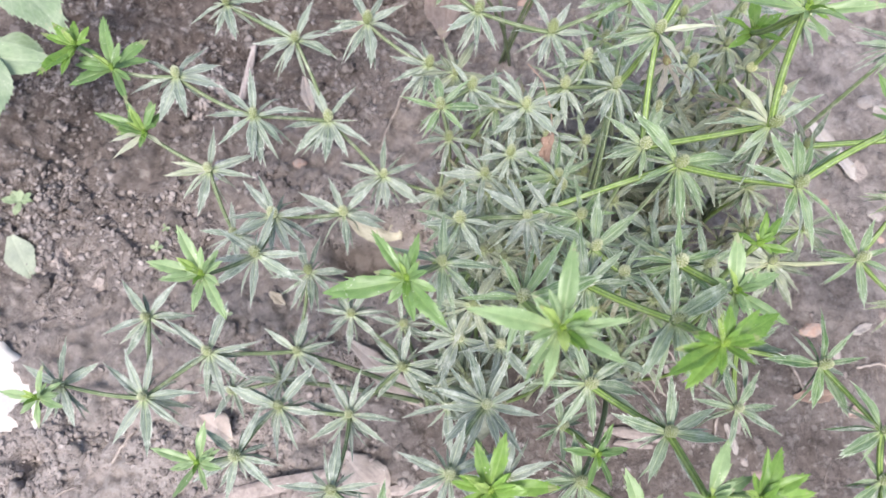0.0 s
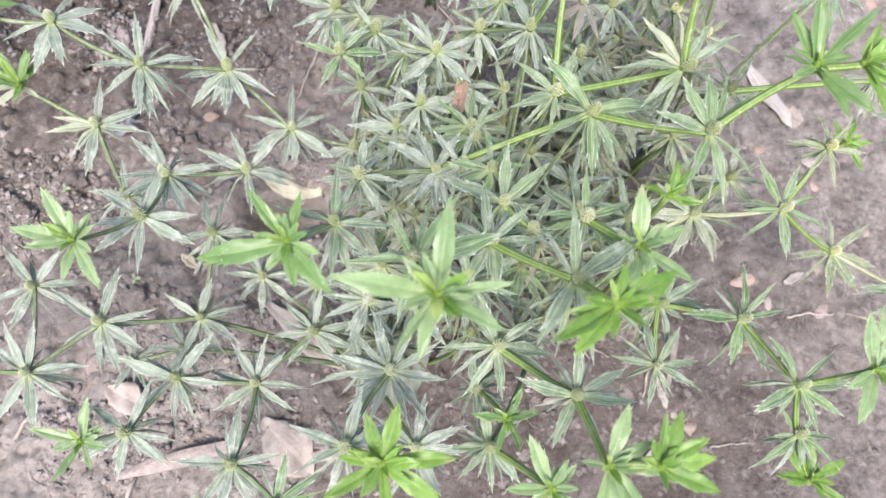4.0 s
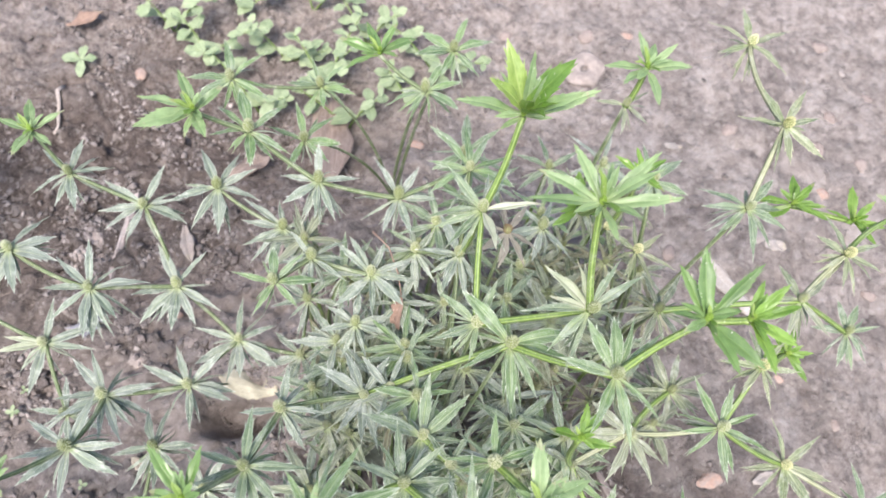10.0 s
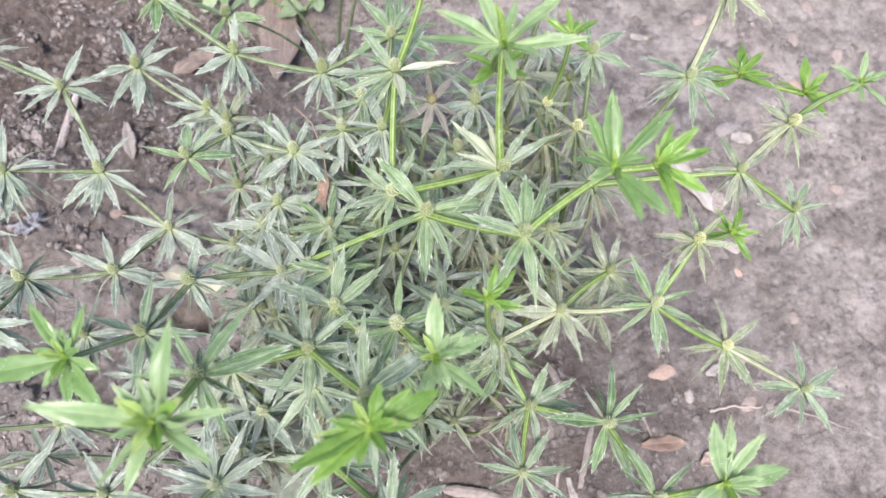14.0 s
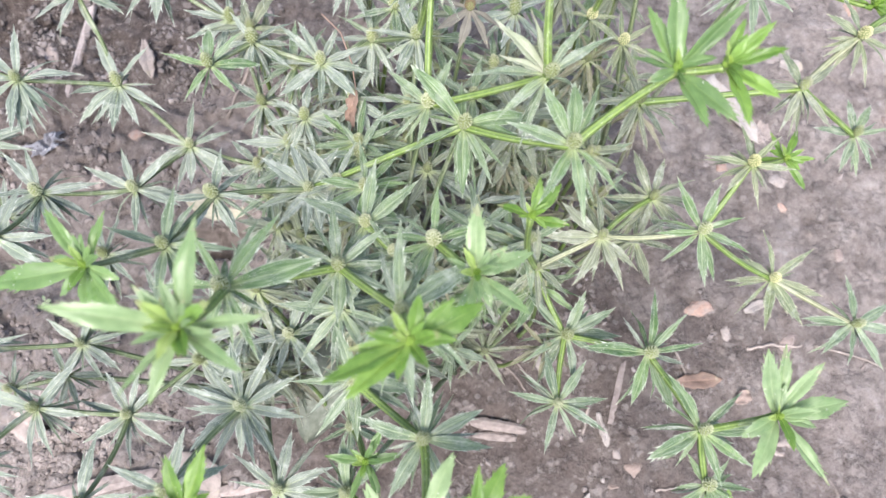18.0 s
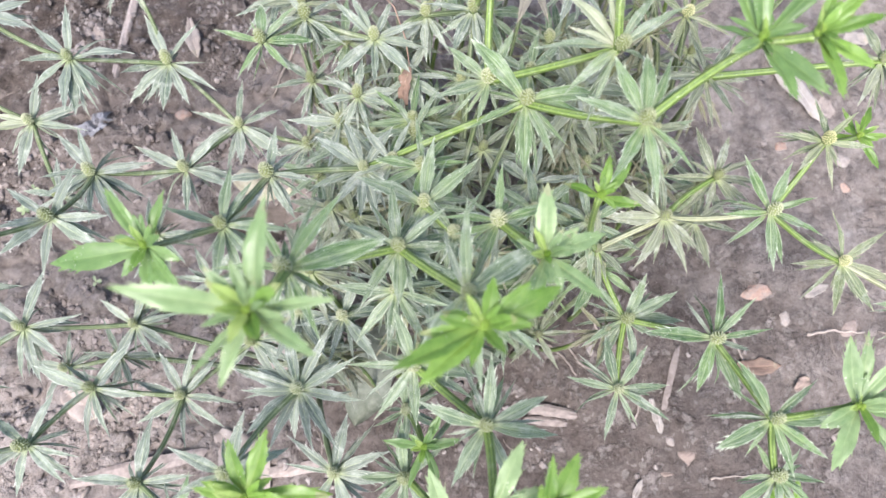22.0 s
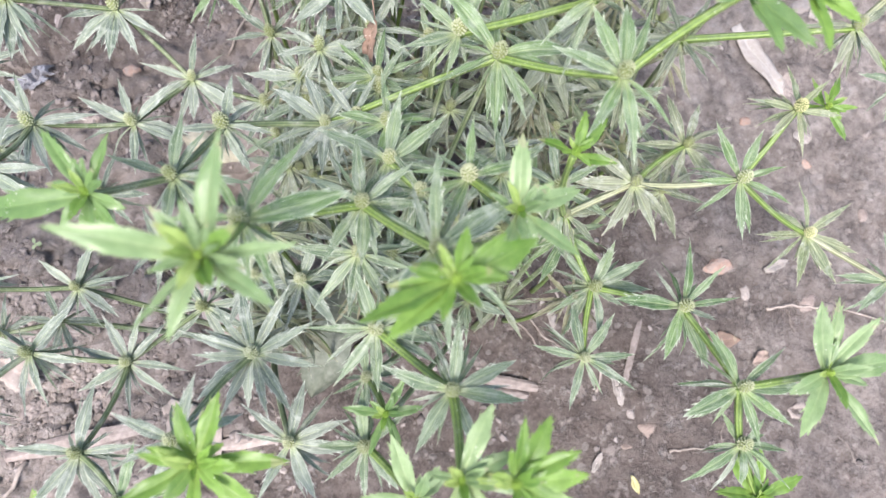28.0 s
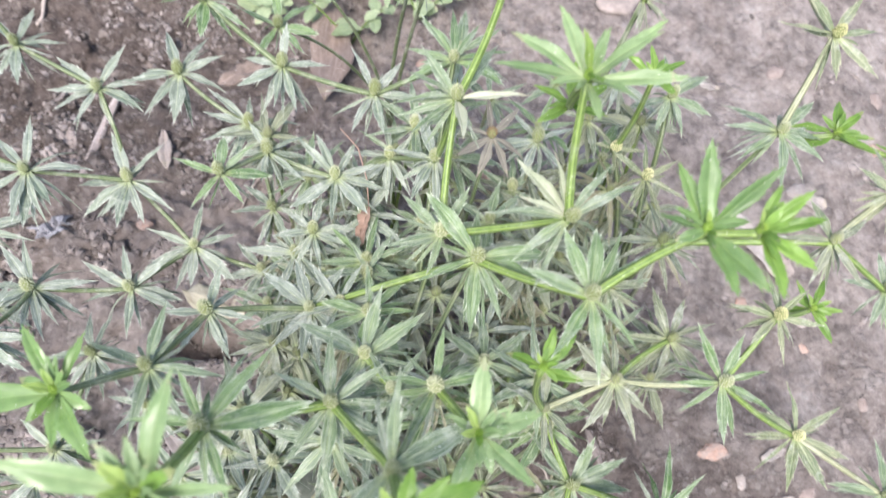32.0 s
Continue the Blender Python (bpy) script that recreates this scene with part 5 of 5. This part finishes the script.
dry_leaf((0.2535, -0.0265), (0.26, -0.0125), 0.0045, DRY_DUSTY, "narrow pale leaf scrap on dark soil", 0.05, 0.6, lift=0.001, seed=45, neck=0.5)
dry_leaf((0.398, 0.012), (0.417, 0.02), 0.011, DRY_PINK, "small pinkish leaf piece pressed into soil", 0.0, 0.1, lift=-0.001, seed=46, blunt=3.0, neck=0.6)
dry_leaf((0.367, 0.433), (0.384, 0.43), 0.008, DRY_DUSTY, "small dusty leaf flake on trodden soil", 0.03, 0.3, lift=0.001, seed=48, neck=0.5)
dry_leaf((0.442, 0.324), (0.461, 0.32), 0.012, DRY_DUSTY, "dusty pale leaf piece on trodden soil", 0.02, 0.3, lift=0.001, seed=49, blunt=3.0, neck=0.6)
dry_leaf((0.372, 0.047), (0.383, 0.056), 0.01, DRY_BROWN, "small curled brown leaf under a rosette", 0.08, 0.7, lift=0.001, seed=47)
dry_leaf((0.279, -0.028), (0.284, -0.04), 0.005, YELLOW_LEAF, "small fallen yellow leaf", 0.1, 0.5, seed=13)
dry_leaf((-0.078, 0.13), (-0.092, 0.139), 0.008, DRY_TAN, "small yellowish leaf scrap among crumbs", 0.1, 0.5, seed=14)
dry_leaf((-0.075, 0.33), (-0.068, 0.295), 0.011, DRY_PINK, "narrow curled pinkish leaf on dark soil", 0.08, 0.8, seed=15)
dry_leaf((-0.135, 0.044), (-0.108, 0.028), 0.02, DRY_PINK, "pale pinkish crumpled leaf on dry soil", 0.05, 0.5, seed=16)
dry_leaf((-0.045, 0.385), (-0.01, 0.405), 0.018, DRY_BROWN, "dark brown dry leaf in a hollow", 0.02, 0.4, seed=17)

FILM = plain_material("bluish_film", (0.09, 0.09, 0.105), (0.26, 0.255, 0.285), 120, 0.4, 0.4, 0.0008, 0.6, 6)


def crumpled(name, x, y, size, mat, label, category, seed, ragged=0.5, height=0.22, stretch=0.8, turn=0):
    """A crumpled ragged scrap lying on the soil: a disc of rings, pushed about by noise, with a torn outline."""
    rings, sides = 7, 26
    verts, faces = [Vector((0, 0, 0))], []
    for i in range(1, rings + 1):
        for k in range(sides):
            a = 2 * math.pi * k / sides
            out = Vector((math.cos(a), math.sin(a), 0))
            torn = 1 + ragged * (noise.noise(out * 2.1 + Vector((seed * 5.3, 0, 0))) + 0.6 * noise.noise(out * 5.5 + Vector((0, seed * 3.1, 0))))
            verts.append(Vector((out.x, out.y * stretch, 0)) * (i / rings * torn))
    for k in range(sides):
        j = (k + 1) % sides
        faces.append((0, 1 + k, 1 + j))
        for i in range(rings - 1):
            p = 1 + i * sides
            faces.append((p + k, p + sides + k, p + sides + j, p + j))
    spin = Matrix.Rotation(radians(turn), 3, "Z")
    final = []
    for p in verts:
        lift = height * (0.55 + abs(noise.noise(p * 3.2 + Vector((0, 0, seed)))) * 1.2 + 0.5 * noise.noise(p * 6.5 + Vector((seed, 0, 0))))
        q = spin @ p * size
        final.append((q.x, q.y, relief(x + q.x, y + q.y) - relief(x, y) + size * lift))
    ob = mesh_object(name, final, faces, mat, smooth=False)
    ob.location = (x, y, relief(x, y))
    m = ob.modifiers.new("body", "SOLIDIFY")
    m.thickness = 0.0004
    return tagged(ob, label, category)


crumpled("film_scrap", -0.142, 0.243, 0.0125, FILM, "crumpled bluish-grey scrap of film on dark soil", "scrap", 23, 0.8, 0.3, 0.7, 20)

FLAKE = plain_material("dry_crust_flake", (0.18, 0.15, 0.14), (0.36, 0.305, 0.285), 160, 0.9, 0.1, 0.001, 0.7, 7)
for i, (x, y, r) in enumerate(((-0.171, 0.317, 0.0075), (-0.157, 0.304, 0.006), (-0.148, 0.319, 0.009), (-0.164, 0.294, 0.005), (-0.141, 0.3, 0.0065), (-0.1, 0.214, 0.0055), (-0.011, 0.213, 0.0095), (-0.017, 0.227, 0.0075),
                               (0.022, 0.241, 0.006), (-0.06, 0.226, 0.0055), (-0.225, 0.145, 0.006), (-0.255, 0.165, 0.008), (-0.2, 0.12, 0.007), (-0.11, 0.09, 0.0085), (-0.115, 0.012, 0.0075), (-0.095, 0.03, 0.006),
                               (-0.125, 0.03, 0.005), (0.423, 0.263, 0.0085))):
    ob = crumpled("crust_flake", x, y, r, FLAKE, "pale pinkish ragged flake of dried soil crust", "soil flake", 31 + i, 0.6, 0.12, 0.6 + 0.06 * (i % 6), i * 67)
    tagged(ob, group="flakes of dry crust")

# a rust-coloured leaf hanging dry from a fine thread among the bracts
hung = blade_mesh("dry_leaf", DRY_RUST, 0.5, (), 0.15, 0.6, 18, 0, 0.6, twist=1.2, blunt=1.6, neck=0.2, wave=3.0)
for v in hung.vertices:
    v.co += 0.16 * noise.noise_vector(v.co * 5.0)
ob = tagged(new("hanging_dry_leaf", hung), "shrivelled rust-brown leaf hanging among the bracts", "leaf")
ob.matrix_basis = Matrix.Translation((0.1015, 0.2085, 0.163)) @ pose(0, 0, 0, 0, 42, -104) @ Matrix.Diagonal((0.027, 0.02, 0.024, 1))
v, f = tube_data([(0, 0, 0), (-0.002, 0.012, 0.006), (-0.008, 0.026, 0.014), (-0.018, 0.034, 0.019)], [0.0004] * 4, 5)
mesh_object("thread", [Vector(p) for p in v], f, DRY_RUST, ob, "fine brown thread").matrix_parent_inverse = (Matrix.Translation((0.1015, 0.2085, 0.163)).inverted() @ ob.matrix_basis).inverted()


def sliver(a, b, width, thick, label, seed=1, mat=None):
    """A split piece of wood with ragged ends lying on the soil."""
    r = random.Random(seed)
    a, b = Vector((*a, 0)), Vector((*b, 0))
    d = b - a
    n, verts, faces = 8, [], []
    for i in range(n + 1):
        t = i / n
        w = width / 2 * (1 - 0.35 * abs(2 * t - 1) ** 3) * r.uniform(0.85, 1.1)
        for y, z in ((-w, 0), (-w * 0.9, thick), (-w * 0.2, thick * r.uniform(1.0, 1.3)), (w * 0.5, thick * r.uniform(0.8, 1.1)), (w, thick * 0.5), (w, 0)):
            end = r.uniform(-0.05, 0.05) if i in (0, n) else 0
            verts.append(((t + end) * d.length, y, z))
    for i in range(n):
        for k in range(6):
            p, q = i * 6 + k, i * 6 + (k + 1) % 6
            faces.append((p, q, q + 6, p + 6))
    faces += [tuple(range(6)), tuple(reversed(range(n * 6, n * 6 + 6)))]
    ob = mesh_object("bamboo_sliver", verts, faces, mat or WOOD, smooth=False)
    z = (relief(a.x, a.y) + relief(b.x, b.y)) / 2 + 0.001
    ob.matrix_basis = Matrix.Translation((a.x, a.y, z)) @ pose(0, 0, 0, 0, 0, math.degrees(math.atan2(d.y, d.x)))
    return tagged(ob, label, "wood", "bamboo slivers")


sliver((-0.125, -0.016), (-0.038, 0.004), 0.011, 0.003, "pale split bamboo strip on the soil", 1)
sliver((0.006, -0.009), (0.046, -0.003), 0.009, 0.003, "short pale bamboo strip beside a dry leaf", 2)
sliver((0.178, 0.036), (0.216, 0.03), 0.009, 0.003, "short weathered bamboo piece on dark soil", 3, WEATHERED)
sliver((0.18, 0.027), (0.21, 0.024), 0.006, 0.003, "narrow weathered bamboo piece on dark soil", 4, WEATHERED)
sliver((0.291, 0.0775), (0.278, 0.035), 0.005, 0.0006, "long grey wood sliver pressed into soil", 5, WEATHERED)
sliver((0.262, 0.125), (0.272, 0.1), 0.006, 0.002, "short grey wood sliver on soil", 6, WEATHERED)


def twig(points, r, label, mat=None):
    """A thin crooked stick lying on the soil."""
    pts = []
    for (ax, ay), (bx, by) in zip(points, points[1:]):
        for i in range(5):
            t = i / 5
            pts.append((ax + (bx - ax) * t, ay + (by - ay) * t))
    pts.append(points[-1])
    o = Vector((*points[0], relief(*points[0]) + r))
    line = [Vector((x + dice.uniform(-1, 1) * r * 0.7, y + dice.uniform(-1, 1) * r * 0.7, relief(x, y) + r * 1.1)) - o for x, y in pts]
    v, f = tube_data(line, [r * dice.uniform(0.8, 1.1) * (1 - 0.4 * i / len(line)) for i in range(len(line))], 7, 0.1)
    ob = mesh_object("twig", v, f, mat or TWIG)
    ob.location = o
    return tagged(ob, label, "twig", "twigs on the soil")


PALE_STICK = plain_material("pale_stick", (0.3, 0.25, 0.235), (0.52, 0.45, 0.43), 350, 0.8, 0.2, 0.0005, 0.6)
T = "thin pale dry twig lying on the soil"
twig([(0.016, 0.333), (0.003, 0.3), (-0.008, 0.268)], 0.0015, T)
twig([(-0.203, 0.473), (-0.197, 0.42)], 0.0022, T)
sliver((-0.121, 0.362), (-0.131, 0.283), 0.0062, 0.004, "straight pale stick lying on dark soil", 7, PALE_STICK)
twig([(-0.113, -0.018), (-0.127, -0.045), (-0.145, -0.047)], 0.0016, "pale bent root on dry soil")
twig([(0.199, 0.08), (0.21, 0.07), (0.218, 0.058)], 0.001, T)
twig([(0.328, 0.09), (0.339, 0.064)], 0.0014, T)
twig([(0.214, 0.078), (0.222, 0.066), (0.235, 0.058)], 0.0009, T)
twig([(0.228, 0.102), (0.236, 0.089)], 0.0009, T)
twig([(-0.26, -0.024), (-0.215, -0.005)], 0.0014, T)
twig([(-0.182, 0.034), (-0.193, 0.011)], 0.0017, T)
twig([(0.255, 0.26), (0.24, 0.2)], 0.0018, T)
twig([(0.44, 0.09), (0.5, 0.07)], 0.001, T)
twig([(0.384, 0.0866), (0.406, 0.0904), (0.4287, 0.089)], 0.0013, T)
twig([(0.264, 0.0475), (0.258, 0.028)], 0.0013, T)
twig([(0.3085, -0.0126), (0.323, -0.0105), (0.3387, -0.0106)], 0.001, T)
twig([(0.165, 0.09), (0.205, 0.115)], 0.0016, T)

# short straw and root fibres pressed into the soil
verts, faces = [], []
for k in range(200):
    x, y, a, ln = dice.uniform(-0.4, 0.62), dice.uniform(-0.1, 0.66), dice.uniform(0, 6.3), dice.uniform(0.006, 0.022)
    line = []
    for i in range(4):
        t = i / 3
        px, py = x + math.cos(a + 0.5 * t) * ln * t, y + math.sin(a + 0.5 * t) * ln * t
        line.append((px, py, relief(px, py) + 0.0006))
    v, f = tube_data(line, [dice.uniform(0.0002, 0.0005)] * 4, 5)
    b = len(verts)
    verts += v
    faces += [tuple(b + i for i in q) for q in f]
tagged(mesh_object("straw_bits", verts, faces, TWIG), "short pale straw and root bits strewn on soil", "litter", kind="stuff")

# ---- small weeds ----
ROUND = [blade_mesh("leaf", LEAF_WEED, w, (), d, 0.25, s, 0, 0.56, blunt=2.5, neck=0.16) for w, d, s in ((0.6, 0.05, 41), (0.66, 0.18, 42), (0.52, 0.1, 43), (0.56, 0.28, 44))]


def round_weed(x, y, height, leaves, size, label, reach=0.05):
    """A low sprawling weed: thin stems with round leaves in opposite pairs, smaller to the tip."""
    e = tagged(new("round_leaf_weed"), label, "weed", "round-leaved weeds")
    e.location = (x, y, relief(x, y))

    def leaf(at, turn, up, s):
        ob = new("leaf", dice.choice(ROUND))
        ob.parent = e
        ob.matrix_basis = Matrix.Translation(at) @ pose(0, 0, 0, dice.uniform(-18, 18), -up, turn) @ Matrix.Diagonal((s, s * dice.uniform(0.85, 1.1), s, 1))

    if leaves < 8:  # a seedling: a single tuft
        v, f = tube_data([(0, 0, -0.002), (0, 0, height * 0.5), (0, 0, height)], [0.0007, 0.0006, 0.0005], 6)
        ribbed(mesh_object("stem", v, f, STEM, e), 6)
        for i in range(leaves):
            leaf(Vector((0, 0, height - 0.001 * (i // 2))), i * 360 / min(leaves, 4) + 40 * (i // 4), dice.uniform(0, 25), size * dice.uniform(0.75, 1.1))
        return e
    for k in range(max(2, leaves // 7)):
        a = 2.4 * k + dice.uniform(-0.4, 0.4)
        d = reach * dice.uniform(0.45, 1.15)
        tip = Vector((math.cos(a) * d, math.sin(a) * d, height * dice.uniform(0.55, 1.0)))
        bend = tip * 0.45 + Vector((0, 0, height * 0.25))
        line = [(1 - t) ** 2 * Vector((0, 0, -0.002)) + 2 * t * (1 - t) * bend + t * t * tip for t in (i / 6 for i in range(7))]
        v, f = tube_data(line, [0.0011 - 0.0001 * i for i in range(7)], 6)
        ribbed(mesh_object("stem", v, f, STEM, e), 6)
        for i, t in enumerate((2, 4, 5, 6)):
            for side in (90, -90) if i % 2 else (20, 200):
                s = size * (1.12, 1.0, 0.8, 0.5)[i] * dice.uniform(0.8, 1.15)
                leaf(line[t], math.degrees(a) + side + dice.uniform(-18, 18), dice.uniform(0, 22) + (22 if i == 3 else 0), s)
    return e


for x, y, h, n in ((-0.075, 0.515, 0.05, 30), (-0.025, 0.46, 0.05, 15), (0.0, 0.515, 0.04, 25), (0.035, 0.485, 0.06, 40), (0.058, 0.445, 0.05, 15), (0.075, 0.54, 0.05, 25), (0.115, 0.47, 0.045, 20), (-0.05, 0.57, 0.04, 15), (-0.11, 0.54, 0.045, 10), (0.14, 0.51, 0.04, 10), (0.02, 0.58, 0.05, 20)):
    round_weed(x, y, h, max(14, int(n * 0.7)), 0.02, "pale green round-leaved weed growing low behind the plants")
for x, y, n, s in ((-0.18, 0.173, 4, 0.0055), (-0.292, 0.21, 6, 0.0125), (-0.176, 0.19, 3, 0.004), (-0.188, 0.5, 4, 0.017), (-0.12, 0.12, 3, 0.004)):
    round_weed(x, y, 0.008, n, s, "tiny pale seedling sprouting from the soil")

FINE = tuple(0.16 + 0.075 * i for i in range(11))
BROADLEAF = [blade_mesh("leaf", LEAF_BROAD, w, FINE, d, 0.2, s, k, p, blunt=1.6, neck=0.2) for w, d, s, k, p in ((0.56, 0.1, 51, 0.12, 0.42), (0.36, 0.12, 52, 0.05, 0.45))]
e = tagged(new("broad_leaf_weed"), "broad-leaved weed with soft sage-green ovate leaves", "weed")
e.location = (-0.315, 0.285, relief(-0.315, 0.285))
v, f = tube_data([(-0.012, 0, -0.003), (-0.006, 0, 0.06), (0, 0.005, 0.11)], [0.0024, 0.002, 0.0016], 8)
mesh_object("stem", v, f, STEM, e)
for tip, turn, up, size, k in (((-0.23, 0.304, 0.1), -42, -4, 0.072, 0), ((-0.229, 0.273, 0.1), -2, -3, 0.07, 1), ((-0.266, 0.222, 0.1), -78, -4, 0.06, 0), ((-0.252, 0.296, 0.07), -20, 0, 0.045, 0),
                               ((-0.34, 0.345, 0.115), 115, 8, 0.06, 1), ((-0.38, 0.28, 0.115), 175, 8, 0.065, 0), ((-0.35, 0.235, 0.1), 235, 6, 0.06, 1)):
    ob = new("leaf", BROADLEAF[k])
    ob.parent = e
    turned = pose(0, 0, 0, 0, -up, turn)
    foot = Vector(tip) - e.location - turned.to_3x3() @ Vector((size, 0, -0.1 * size))
    ob.matrix_basis = Matrix.Translation(foot) @ turned @ Matrix.Diagonal((size, size, size, 1))
    v, f = tube_data([(0, 0.005, 0.1), (foot + Vector((0, 0.005, 0.1))) / 2 + Vector((0, 0, 0.006)), foot], [0.0014, 0.0012, 0.001], 6)
    mesh_object("leaf_stalk", v, f, STEM, e)
low = new("fallen_green_leaf", blade_mesh("fallen_green_leaf", LEAF_FADED, 0.56, FINE, 0.05, 0.15, 53, 0.08, 0.42, blunt=1.7, neck=0.2))
low.matrix_basis = Matrix.Translation((-0.292, 0.18, relief(-0.292, 0.18) + 0.006)) @ pose(0, 0, 0, 0, 2, -60) @ Matrix.Diagonal((0.04, 0.04, 0.04, 1))
tagged(low, "single pale green ovate leaf lying on soil", "leaf")

# a pale ring-shaped shell and a grey stone on the trodden side
ring = bmesh.new()
for i in range(24):
    a = 2 * math.pi * i / 24
    for k in range(8):
        b = 2 * math.pi * k / 8
        r = (0.0125 + 0.0098 * math.cos(b)) * (1 + 0.1 * math.sin(2 * a) + 0.07 * math.sin(5 * a + 1))
        ring.verts.new((r * math.cos(a), r * math.sin(a), 0.0032 * math.sin(b) * (1 + 0.3 * math.sin(3 * a))))
ring.verts.ensure_lookup_table()
for i in range(24):
    for k in range(8):
        ring.faces.new([ring.verts[p] for p in (i * 8 + k, (i + 1) % 24 * 8 + k, (i + 1) % 24 * 8 + (k + 1) % 8, i * 8 + (k + 1) % 8)])
me = bpy.data.meshes.new("ring_shell")
ring.to_mesh(me)
me.materials.append(FLAKE)
me.shade_smooth()
ob = tagged(new("ring_shell", me), "pale pinkish lumpy ring-shaped shell piece on the soil", "shell")
ob.location = (0.296, 0.522, relief(0.296, 0.522) + 0.001)
